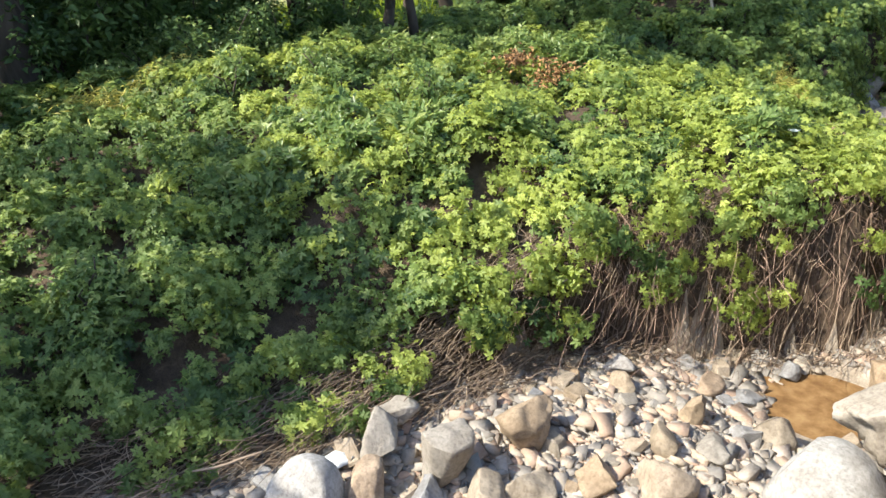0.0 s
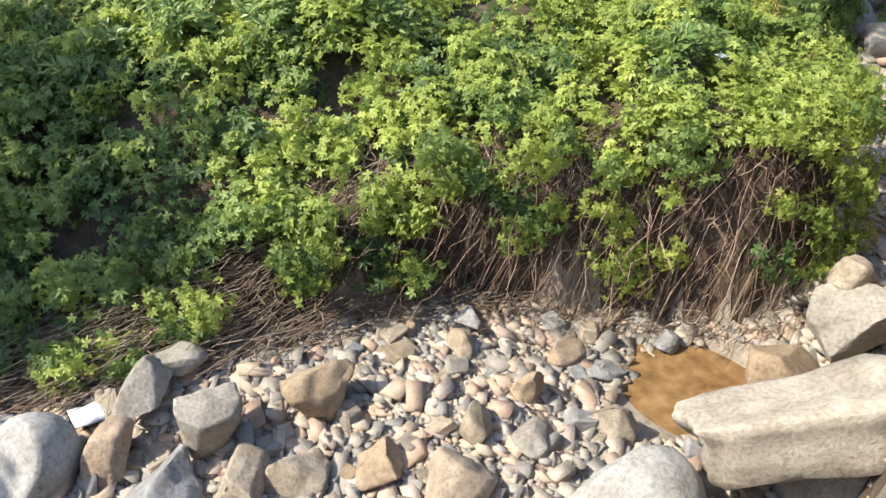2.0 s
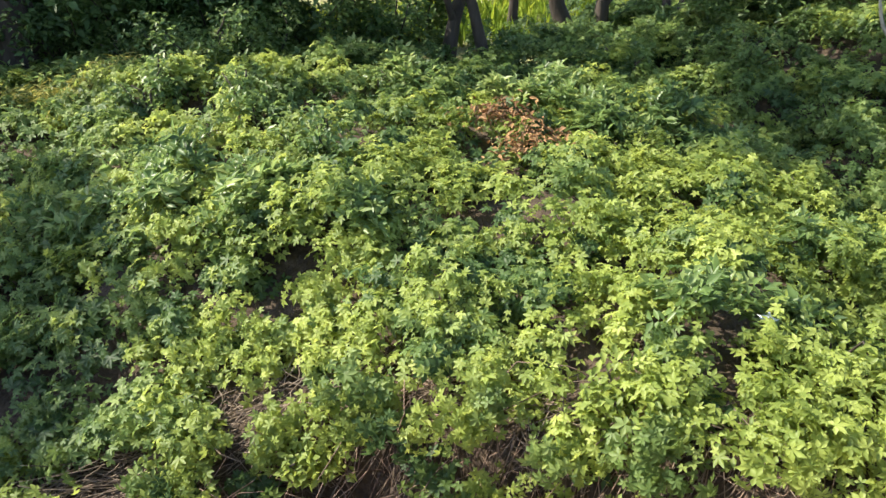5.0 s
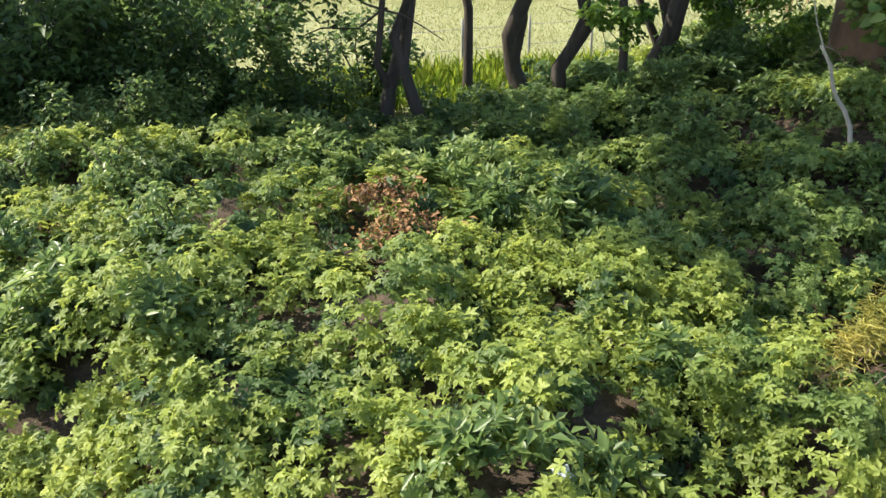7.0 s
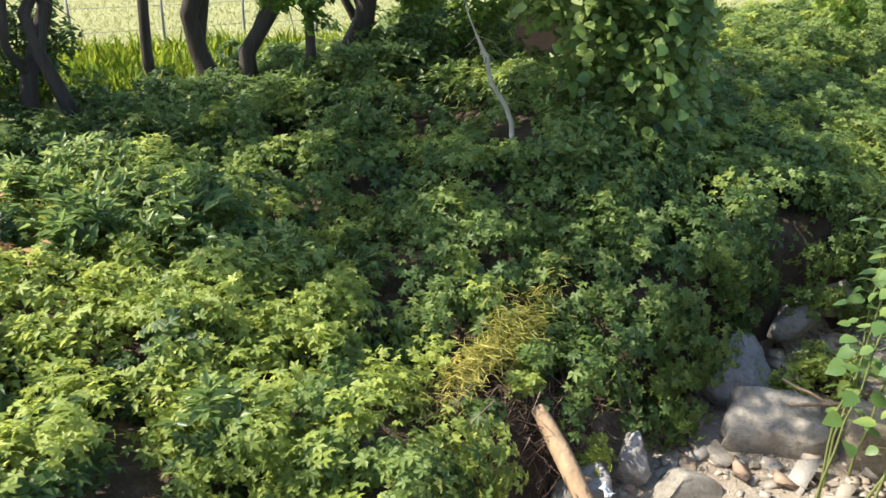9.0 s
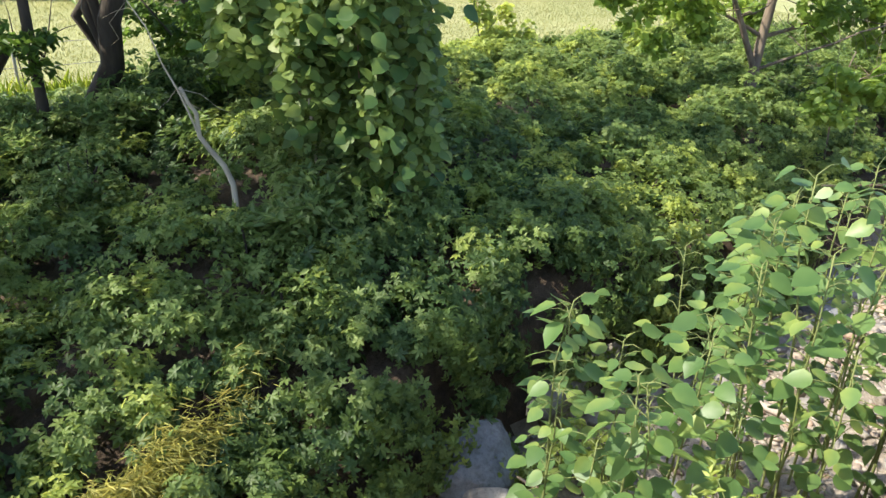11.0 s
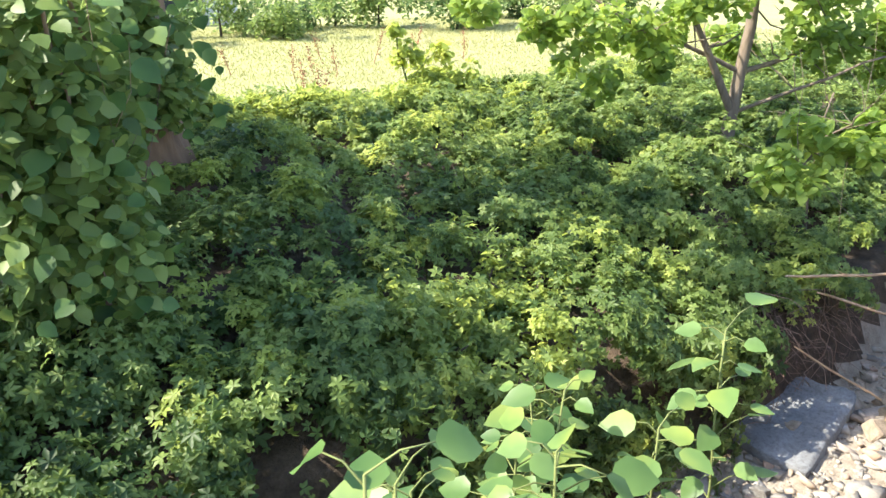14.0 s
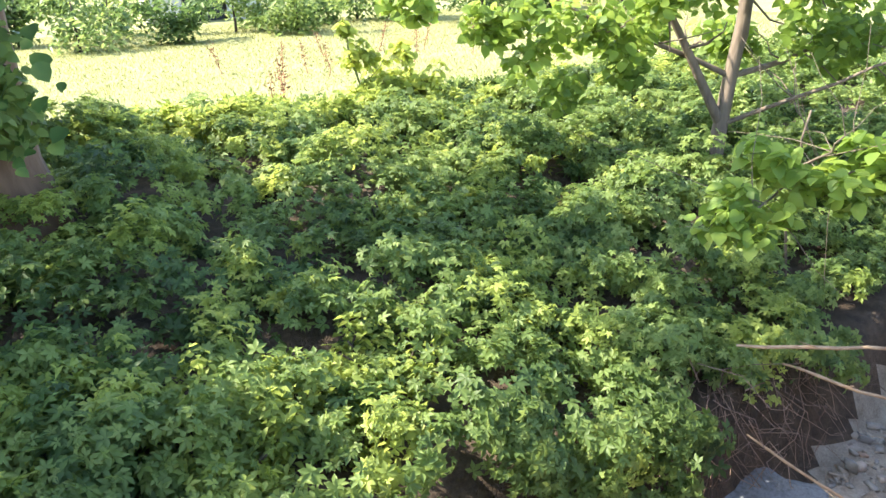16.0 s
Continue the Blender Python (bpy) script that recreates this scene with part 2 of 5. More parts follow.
def land(x, y):
    """Height of the ground."""
    x, y = np.asarray(x, float), np.asarray(y, float)
    d = y - table(x, FOOT)
    bed = table(x, BED_Z) + 0.05 * wobble(x, y, 1.9, 0.4) - 0.14 * np.exp(-(((x - 6.9) / 0.8) ** 2 + ((y - 1.8) / 0.6) ** 2))
    face, shelf, crest = (table(x, v) - COVER for v in (FACE_Z, SHELF_Z, CREST_Z))
    z = bed + (face - bed) * ease(-0.05, 0.38, d)
    z = z + (shelf - face) * ease(0.4, 2.4, d)
    z = z + (crest - shelf) * ease(2.4, 5.6, d)
    z = z + (FIELD_Z - crest) * ease(6.3, 9.5, d)
    z = z + np.where((d > 0.2) & (d < 8), 0.06 * wobble(x, y, 2.3, 1.7), 0.0)
    z = z + np.where(d >= 8, 0.05 * wobble(x, y, 0.6, 2.0), 0.0)
    z = z - 0.75 * np.exp(-(((x - 9.75) / 0.55) ** 2 + ((y - 3.75) / 0.4) ** 2))
    edge = table(x, NEAR_Y, NEAR_X)
    lean = 0.06
    s = np.clip((edge + lean - y) / lean, 0, 1)
    near = bed + (0.0 - bed) * s
    return np.where(y < edge + lean, np.maximum(near, np.where(y > edge, bed, 0)), z)


def canopy(x, y):
    """Height of the top of the leafy cover over the bank."""
    hump = 0.5 + 0.5 * wobble(x, y, 3.1, 0.9)
    small = 0.5 + 0.5 * wobble(x, y, 7.5, 2.2)
    return land(x, y) + 0.12 + 0.40 * hump + 0.13 * small


# ---- mesh helpers ----
def mesh_from(name, verts, tris, mat, smooth=False):
    verts, tris = np.asarray(verts, np.float32).reshape(-1, 3), np.asarray(tris, np.int32)
    k = tris.shape[1]
    me = bpy.data.meshes.new(name)
    me.vertices.add(len(verts))
    me.vertices.foreach_set("co", verts.ravel())
    me.loops.add(tris.size)
    me.loops.foreach_set("vertex_index", tris.ravel())
    me.polygons.add(len(tris))
    me.polygons.foreach_set("loop_start", np.arange(len(tris), dtype=np.int32) * k)
    me.polygons.foreach_set("loop_total", np.full(len(tris), k, np.int32))
    if smooth:
        me.polygons.foreach_set("use_smooth", np.ones(len(tris), bool))
    me.update(calc_edges=True)
    me.materials.append(mat)
    return me


def part(name, me, parent=None, label=""):
    ob = new(name, me)
    if parent is not None:
        ob.parent = parent
    return tagged(ob, label)


def unit(v):
    return v / np.maximum(np.linalg.norm(v, axis=-1, keepdims=True), 1e-6)


def leaf_geometry(base, way, up, length, width, fold=0.3, droop=0.12):
    """Pointed leaves of two folded halves; base, way, up are n x 3."""
    way = unit(way)
    side = unit(np.cross(way, up))
    up = np.cross(side, way)
    L, W = length[:, None], width[:, None]
    mid = base + way * L * 0.42
    right = mid + side * W * 0.5 + up * W * fold
    left = mid - side * W * 0.5 + up * W * fold
    tip = base + way * L - up * L * droop
    verts = np.stack((base, right, tip, left), 1).reshape(-1, 3)
    i = np.arange(len(base))[:, None] * 4
    tris = np.concatenate((i + (0, 1, 2), i + (0, 2, 3)), 1).reshape(-1, 3)
    return verts, tris


def broad_geometry(base, way, up, length, width, fold=0.15, droop=0.18):
    """Broad rounded leaves with a pointed tip: eight corners round a midrib."""
    way = unit(way)
    side = unit(np.cross(way, up))
    up = np.cross(side, way)
    L, W = length[:, None], width[:, None]

    def at(a, s):
        return base + way * L * a + side * W * s + up * (abs(s) * W * fold - L * droop * a * a)

    ring = [at(0, 0), at(0.06, 0.28), at(0.3, 0.5), at(0.65, 0.38), at(1.0, 0.0), at(0.65, -0.38), at(0.3, -0.5), at(0.06, -0.28), at(0.45, 0)]
    verts = np.stack(ring, 1).reshape(-1, 3)
    i = np.arange(len(base))[:, None] * 9
    fans = [i + (8, k, (k + 1) % 8) for k in range(8)]
    return verts, np.concatenate(fans, 1).reshape(-1, 3)


def sprigs(rng, points, up, k, leaf, reach, out=0.8, ratio=0.42, jitter=0.45):
    """Leaflets set in pairs along short arching stalks."""
    n = len(points)
    a = rng.uniform(0, 2 * np.pi, n)
    axis = unit(up * (1 - out * 0.5) + out * np.stack((np.cos(a), np.sin(a), np.zeros(n)), 1) + rng.normal(0, 0.2, (n, 3)))
    size = rng.uniform(0.7, 1.3, n)
    side = unit(np.cross(axis, up + rng.normal(0, 0.15, (n, 3))))
    base, way, nrm, ln = [], [], [], []
    for j in range(k):
        t = (j // 2 + 0.7) / ((k + 1) // 2)
        s = 0.0 if j == k - 1 else (1 if j % 2 else -1)
        p = points + axis * (reach * size * t)[:, None]
        p[:, 2] -= reach * size * 0.35 * t * t
        base.append(p)
        way.append(axis * (0.55 if s else 1.0) + side * s + rng.normal(0, jitter * 0.5, (n, 3)) - (0, 0, 0.15))
        nrm.append(up + rng.normal(0, jitter, (n, 3)))
        ln.append(leaf * size * rng.uniform(0.75, 1.25, n) * (1.05 - 0.35 * abs(t - 0.45)))
    base, way, nrm = (np.concatenate(v) for v in (base, way, nrm))
    ln = np.concatenate(ln)
    return leaf_geometry(base, way, nrm, ln, ln * ratio)


def palmate(rng, points, up, size, jitter=0.4):
    """Lobed leaves: five pointed lobes fanned about one stalk's end."""
    n = len(points)
    nrm = unit(up + rng.normal(0, jitter, (n, 3)))
    a = rng.uniform(0, 2 * np.pi, n)
    way = np.stack((np.cos(a), np.sin(a), rng.uniform(-0.5, 0.1, n)), 1)
    side = unit(np.cross(way, nrm))
    way = np.cross(nrm, side)
    L = (size * rng.uniform(0.6, 1.3, n))[:, None]
    rows = [points]
    for t, share in ((-1.95, 0.62), (-0.95, 0.9), (0.0, 1.0), (0.95, 0.9), (1.95, 0.62)):
        t = t + rng.normal(0, 0.08, (n, 1))
        w, p = way * np.cos(t) + side * np.sin(t), side * np.cos(t) - way * np.sin(t)
        mid = points + w * L * share * 0.52 + nrm * L * 0.06
        rows += [mid - p * L * 0.21, points + w * L * share - nrm * L * 0.16, mid + p * L * 0.21]
    verts = np.stack(rows, 1).reshape(-1, 3)
    i = np.arange(n)[:, None] * 16
    tris = [i + t for k in range(5) for t in ((0, 1 + 3 * k, 2 + 3 * k), (0, 2 + 3 * k, 3 + 3 * k))]
    return verts, np.concatenate(tris, 1).reshape(-1, 3)


def slope_up(x, y, e=0.15):
    """A direction between the surface's normal and straight up."""
    gx = (canopy(x + e, y) - canopy(x - e, y)) / (2 * e)
    gy = (canopy(x, y + e) - canopy(x, y - e)) / (2 * e)
    return unit(np.stack((-gx * 0.8, -gy * 0.8, np.ones_like(gx)), 1))


def tube(points, radii, sides=6):
    """A tapered limb through the points."""
    P = np.asarray(points, float)
    R = np.asarray(radii, float)
    T = np.gradient(P, axis=0)
    T = unit(T)
    ref = np.array((0.31, 0.95, 0.05)) if abs(T[0, 2]) > 0.5 else np.array((0.0, 0.0, 1.0))
    A = unit(np.cross(T, ref))
    B = np.cross(T, A)
    ang = np.arange(sides) * 2 * np.pi / sides
    ring = P[:, None, :] + R[:, None, None] * (np.cos(ang)[None, :, None] * A[:, None, :] + np.sin(ang)[None, :, None] * B[:, None, :])
    verts = ring.reshape(-1, 3)
    i, j = np.meshgrid(np.arange(len(P) - 1), np.arange(sides), indexing="ij")
    a, b = i * sides + j, i * sides + (j + 1) % sides
    c, d = a + sides, b + sides
    tris = np.concatenate((np.stack((a, b, d), -1).reshape(-1, 3), np.stack((a, d, c), -1).reshape(-1, 3)))
    n = len(P) - 1
    cap = [(n * sides, n * sides + q, n * sides + q + 1) for q in range(1, sides - 1)]
    return verts, np.concatenate((tris, np.array(cap)))


def bent(a, b, n, rng, sway):
    """A wavering line from a to b."""
    a, b = np.asarray(a, float), np.asarray(b, float)
    t = np.linspace(0, 1, n)[:, None]
    w = np.cumsum(rng.normal(0, sway, (n, 3)), 0)
    w -= w[0] + (w[-1] - w[0]) * t
    return a + (b - a) * t + w


def join(pieces):
    verts, tris, k = [], [], 0
    for v, t in pieces:
        verts.append(v)
        tris.append(np.asarray(t) + k)
        k += len(v)
    return np.concatenate(verts), np.concatenate(tris)


def empty(name, place=(0, 0, 0)):
    ob = new(name)
    ob.location = place
    ob.empty_display_size = 0.1
    return ob


# ---- the ground: one sheet from the path over the creek to the far field ----
def build_ground():
    xs = np.concatenate(([-900, -300, -120, -60, -40], np.arange(-30, -4, 1.0), np.arange(-4, 27, 0.14), np.arange(27, 50, 1.0), [60, 90, 160, 400, 900]))
    ys = np.concatenate(([-900, -300, -100, -50, -25], np.arange(-15, -0.5, 0.8), np.arange(-0.5, 0.6, 0.035), np.arange(0.6, 12, 0.11), np.arange(12, 45, 0.6), [50, 60, 90, 160, 400, 900]))
    X, Y = np.meshgrid(xs, ys, indexing="ij")
    Z = land(X, Y)
    nx, ny = X.shape
    verts = np.stack((X, Y, Z), -1).reshape(-1, 3)
    i, j = np.meshgrid(np.arange(nx - 1), np.arange(ny - 1), indexing="ij")
    a = i * ny + j
    quads = np.stack((a, a + ny, a + ny + 1, a + 1), -1).reshape(-1, 4)
    me = mesh_from("ground", verts, quads, M_SOIL, True)
    for m in (M_BED, M_FIELD, M_PATH):
        me.materials.append(m)
    cx, cy = (X[:-1, :-1] + X[1:, 1:]) / 2, (Y[:-1, :-1] + Y[1:, 1:]) / 2
    d = cy - table(cx, FOOT)
    rag = 0.18 * wobble(cx, cy, 4.0)
    idx = np.where(d > 6.6 + 2 * rag, 2, np.where(d > 0.02 + rag, 0, 1))
    idx = np.where(cy < table(cx, NEAR_Y, NEAR_X), 3, np.where(cy < table(cx, NEAR_Y, NEAR_X) + 0.3, 0, idx))
    me.polygons.foreach_set("material_index", idx.ravel().astype(np.int32))
    tagged(new("ground", me), "creek bank of dark soil, pale gravelly bed and pale grass field", "ground", kind="structure")


build_ground()


# ---- water ----
def build_pool():
    cx, cy, z = 7.02, 1.95, -3.42
    rng = np.random.default_rng(4)
    verts, n = [(cx, cy, z)], 26
    for i in range(n):
        a = 2 * np.pi * i / n
        r = 1 + 0.16 * np.sin(3 * a + 1) + rng.uniform(-0.07, 0.07)
        u, v = 1.0 * r * np.cos(a), 0.62 * r * np.sin(a)
        verts.append((cx + u * 0.88 + v * 0.47, cy - u * 0.47 + v * 0.88, z))
    tris = [(0, 1 + i, 1 + (i + 1) % n) for i in range(n)]
    me = mesh_from("water", verts, tris, M_WATER)
    tagged(new("water", me), "shallow still pool of clear water over rusty brown silt", "pool", kind="structure")


build_pool()


# ---- rocks ----
def rock_mesh(name, seed, mat, cuts=7, level=3, rough=0.06):
    """A weathered rock of about one metre, with flattened faces and worn edges."""
    rng = np.random.default_rng(seed)
    bm = bmesh.new()
    bmesh.ops.create_icosphere(bm, subdivisions=level, radius=0.62)
    me = bpy.data.meshes.new(name)
    bm.to_mesh(me)
    bm.free()
    co = np.empty(len(me.vertices) * 3, np.float32)
    me.vertices.foreach_get("co", co)
    v = co.reshape(-1, 3).astype(float)
    for _ in range(cuts if cuts < 5 else cuts + 3):
        n = rng.normal(0, 1, 3)
        n /= np.linalg.norm(n)
        off = rng.uniform(0.24, 0.44)
        v -= np.maximum(0, v @ n - off)[:, None] * n * (0.93 if level > 2 else 0.98)
    s = rng.uniform(0, 50, 3)
    for f, amp in ((2.2, rough), (5.5, rough * 0.5), (12.0, rough * 0.22)):
        d = np.array([noise.noise(Vector(p * f + s)) for p in v])
        v += unit(v) * (d * amp)[:, None]
    half = np.abs(v).max(0)
    v *= 0.5 / half
    me.vertices.foreach_set("co", v.astype(np.float32).ravel())
    me.polygons.foreach_set("use_smooth", np.full(len(me.polygons), level > 2))
    me.update()
    me.materials.append(mat)
    return me


def place_rock(name, me, x, y, size, turn=(0, 0, 0), sink=0.25, z=None, label="", group="", shared=False):
    ob = new(name, me)
    if shared:
        ob.scale = size
    else:
        me.transform(Matrix.Diagonal((*size, 1)))
    ground = float(land(x, y)) if z is None else z
    ob.location = (x, y, ground + size[2] * (0.5 - sink))
    ob.rotation_euler = [radians(a) for a in turn]
    return tagged(ob, label, "rock", group)


def boulder(x, y, size, turn, seed, mat, label, sink=0.25, z=None, cuts=7, rough=0.06):
    return place_rock("boulder", rock_mesh("boulder", seed, mat, cuts, 5 if max(size) > 0.9 else 4, rough), x, y, size, turn, sink, z, label, "creek boulders")


def shard_mesh(name, seed, mat, low=0.45):
    """An angular broken stone with worn edges."""
    rng = np.random.default_rng(seed)
    bm = bmesh.new()
    bmesh.ops.create_cube(bm, size=1)
    for v in bm.verts:
        v.co = Vector([c * rng.uniform(low, 1.0) for c in v.co])
    bmesh.ops.bevel(bm, geom=bm.edges[:], offset=0.07, segments=1, affect="EDGES")
    for v in bm.verts:
        v.co += Vector(rng.normal(0, 0.014, 3))
    me = bpy.data.meshes.new(name)
    bm.to_mesh(me)
    bm.free()
    me.materials.append(mat)
    return me


def slab_boulder(x, y, size, turn, seed, mat, label, z, low=0.7):
    """A squared block with worn edges and a slightly uneven face."""
    me = shard_mesh("boulder", seed, mat, low)
    bm = bmesh.new()
    bm.from_mesh(me)
    bmesh.ops.triangulate(bm, faces=bm.faces[:])
    bmesh.ops.subdivide_edges(bm, edges=bm.edges[:], cuts=5, use_grid_fill=True)
    for v in bm.verts:
        v.co += v.co.normalized() * (0.09 * noise.noise(v.co * 3.1 + Vector((seed, 0, 0))) + 0.035 * noise.noise(v.co * 9 + Vector((0, seed, 0))))
    bm.to_mesh(me)
    bm.free()
    me.polygons.foreach_set("use_smooth", np.ones(len(me.polygons), bool))
    return place_rock("boulder", me, x, y, size, turn, 0.2, z, label, "creek boulders")


# lower creek, beside the pool
boulder(5.35, 1.35, (1.15, 0.95, 0.85), (0, 4, 20), 1, M_STONE_PALE, "large smooth pale grey boulder standing in the creek bed", 0.3, None, 3, 0.03)
boulder(6.70, 0.62, (0.85, 0.55, 1.0), (0, 6, -40), 26, M_STONE_GREY, "shaded grey boulder propping the slab", 0.2, -3.4, 7)
slab_boulder(6.36, 0.98, (1.90, 0.66, 0.70), (-14, -24, -44), 2, M_STONE_GREY, "long sandy grey slab boulder with pitted side beside the pool", -2.76, 0.5)
boulder(7.55, 1.50, (0.95, 0.62, 0.55), (0, 12, -30), 3, M_STONE, "flat-topped tan grey boulder at the pool's edge", 0.2, -3.3, 8, 0.03)
boulder(8.12, 1.42, (1.00, 0.70, 0.62), (0, -4, -35), 4, M_STONE_GREY, "smooth grey block boulder leaning on the slab", 0.1, -3.05, 5, 0.03)
boulder(8.40, 1.62, (0.55, 0.45, 0.50), (10, 20, 10), 5, M_STONE_TAN, "rough yellowish rock lodged under the hanging roots", 0.2, -2.75, 9, 0.10)
boulder(2.15, 4.12, (0.66, 0.60, 0.72), (0, 0, 15), 6, M_STONE_PALE, "rounded whitish boulder below the dead stems", 0.25, None, 3, 0.03)
boulder(2.60, 3.84, (0.66, 0.36, 0.44), (0, -24, 50), 7, M_STONE_TAN, "long rounded orange tan rock leaning between boulders", 0.2)
boulder(3.22, 3.68, (0.60, 0.52, 0.74), (8, 6, 25), 8, M_STONE_GREY, "upright flat-faced grey boulder in the rubble", 0.2, None, 9, 0.04)
boulder(3.00, 4.22, (0.62, 0.36, 0.34), (0, -14, 35), 9, M_STONE_GREY, "pitted grey rock resting on the row of boulders", 0.0, -3.02, 6)
boulder(3.32, 4.40, (0.50, 0.32, 0.26), (0, 10, 10), 10, M_STONE_GREY, "flat grey rock under the dead stems", 0.1, -3.0, 7)
boulder(2.75, 3.42, (0.78, 0.56, 0.50), (0, 0, 30), 11, M_STONE_BLUE, "low bluish grey boulder among pale stones", 0.3)
boulder(4.12, 3.52, (0.66, 0.50, 0.58), (5, 0, -10), 12, M_STONE, "rough pitted sandy boulder on the gravel", 0.25, None, 8, 0.11)
boulder(6.42, 2.56, (0.52, 0.28, 0.20), (0, 5, -25), 13, M_STONE_BLUE, "flat dark grey stone beside the pool", 0.2)
boulder(6.30, 2.90, (0.52, 0.30, 0.24), (0, 0, 12), 14, M_STONE_TAN, "flat pinkish tan stone on the gravel", 0.2)
boulder(5.95, 2.02, (0.42, 0.40, 0.46), (0, 6, -18), 15, M_STONE_TAN, "square tan block of stone at the pool's edge", 0.2, None, 10, 0.03)
boulder(5.60, 2.70, (0.36, 0.28, 0.46), (14, 8, 5), 16, M_STONE, "upright wedge of grey tan stone", 0.25, None, 10)
boulder(4.50, 2.30, (0.74, 0.55, 0.44), (0, 0, 12), 17, M_STONE_TAN, "broad tan stone with a chipped face", 0.3)
boulder(3.66, 2.98, (0.60, 0.42, 0.40), (0, 0, -20), 18, M_STONE_TAN, "reddish brown stone in the row of rubble", 0.3)
boulder(3.22, 3.14, (0.62, 0.44, 0.44), (0, 0, 25), 19, M_STONE_TAN, "rounded tan stone in the row of rubble", 0.3)
boulder(5.72, 3.62, (0.42, 0.30, 0.22), (0, 20, 60), 20, M_STONE_BLUE, "bluish slate piece propped under the dead stems", 0.1)
boulder(5.45, 3.40, (0.34, 0.28, 0.26), (0, 0, 30), 21, M_STONE, "tan stone below the bank's overhang", 0.2)
boulder(4.98, 2.62, (0.42, 0.34, 0.36), (0, 14, 70), 22, M_STONE, "pale ridged stone in the gravel", 0.25, None, 10)
boulder(4.15, 2.75, (0.50, 0.38, 0.32), (0, 0, 45), 23, M_STONE, "sandy stone in the gravel", 0.3)
boulder(5.25, 2.28, (0.36, 0.32, 0.30), (0, 0, 15), 24, M_STONE_GREY, "squat grey stone in the gravel", 0.25)
boulder(7.25, 2.5, (0.34, 0.26, 0.26), (0, 0, 40), 25, M_STONE_BLUE, "greenish grey stone below the hanging roots", 0.2)
# upper creek
slab_boulder(14.35, 4.12, (0.95, 0.60, 0.80), (4, -3, -38), 31, M_STONE_GREY, "squared grey slab boulder in the upper creek bed", -2.95)
slab_boulder(14.95, 3.60, (0.75, 0.56, 0.78), (-5, 5, -42), 32, M_STONE, "brownish grey slab boulder beside its twin", -2.85)
boulder(13.15, 3.95, (0.72, 0.55, 0.50), (10, 8, -30), 33, M_STONE_GREY, "angular pale grey boulder below the leafy bank", 0.25, -2.9, 8)
boulder(14.50, 4.75, (0.95, 0.62, 0.66), (0, 0, 20), 34, M_STONE_BLUE, "rounded dark bluish boulder half under leaves", 0.2, -2.6, 4, 0.04)
boulder(12.92, 4.32, (0.50, 0.36, 0.60), (0, 16, 10), 35, M_STONE_BLUE, "upright dark wedge of stone at the bank's foot", 0.2, -2.7, 8)
slab_boulder(15.25, 3.42, (0.55, 0.45, 0.85), (0, 8, 30), 36, M_STONE_BLUE, "upright bluish grey boulder behind broad leaves", -2.75)
boulder(15.60, 5.15, (0.80, 0.50, 0.50), (0, 0, 10), 37, M_STONE_GREY, "grey boulder set in the foot of the bank", 0.2, -2.5, 6)
boulder(16.40, 5.25, (0.70, 0.45, 0.45), (0, 0, -15), 38, M_STONE_GREY, "weathered boulder in the bank's foot", 0.2, -2.4, 6)
boulder(12.35, 4.25, (0.45, 0.42, 0.50), (0, 0, 10), 39, M_STONE_BLUE, "pale bluish rock beneath dry roots", 0.2, -2.75, 5)
boulder(13.60, 3.45, (0.50, 0.40, 0.34), (0, 0, 40), 40, M_STONE_TAN, "tan stone in the narrow channel", 0.25, -2.9, 7)
slab_boulder(20.20, 5.25, (1.40, 0.80, 0.78), (0, -6, 20), 41, M_STONE_BLUE, "flat-faced pale grey boulder below the bare bank", -2.92)
boulder(19.45, 4.90, (0.70, 0.52, 0.46), (0, 4, -15), 42, M_STONE_BLUE, "low grey boulder half hidden by leaves", 0.25, -2.8, 6)
boulder(21.05, 4.75, (0.60, 0.50, 0.40), (0, 0, 15), 43, M_STONE, "brown grey boulder in the upper creek", 0.25, -2.7, 7)
boulder(18.6, 4.7, (0.70, 0.5, 0.5), (0, 0, 35), 44, M_STONE_GREY, "grey boulder under the overhanging leaves", 0.25, -2.8, 6)
boulder(17.2, 4.6, (0.65, 0.5, 0.5), (0, 0, 5), 45, M_STONE_GREY, "grey boulder in the shaded channel", 0.25, -2.8, 6)


def build_cobbles():
    rng = np.random.default_rng(11)
    stones = (M_STONE, M_STONE_TAN, M_STONE_GREY, M_STONE, M_STONE_BLUE, M_STONE_PALE, M_STONE_TAN, M_STONE) * 3
    kinds = [shard_mesh("cobble", 60 + i, m) for i, m in enumerate(stones)]
    words = ("sandy grey", "orange tan", "grey", "tan grey", "bluish grey", "whitish", "tan", "dusty grey")
    made = 0
    while made < 300:
        lower = made < 240
        x = rng.uniform(1.2, 8.6) if lower else rng.uniform(12.3, 22.5)
        foot = table(x, FOOT)
        y = rng.uniform(min(max(table(x, NEAR_Y, NEAR_X) + 0.3, foot - 3.4), foot - 0.3), foot - 0.12)
        if (x - 6.95) ** 2 / 0.9 + (y - 2.02) ** 2 / 0.25 < 1:
            continue
        s = rng.uniform(0.08, 0.25) * rng.uniform(0.7, 1.2)
        k = int(rng.integers(len(kinds)))
        place_rock("cobble", kinds[k], x, y, (s * rng.uniform(0.9, 1.5), s, s * rng.uniform(0.45, 0.85)), (rng.uniform(-25, 25), rng.uniform(-25, 25), rng.uniform(0, 360)), 0.2, None, words[k % 8] + " angular cobble lying loose on the creek bed", "creek cobbles", True)
        made += 1


build_cobbles()


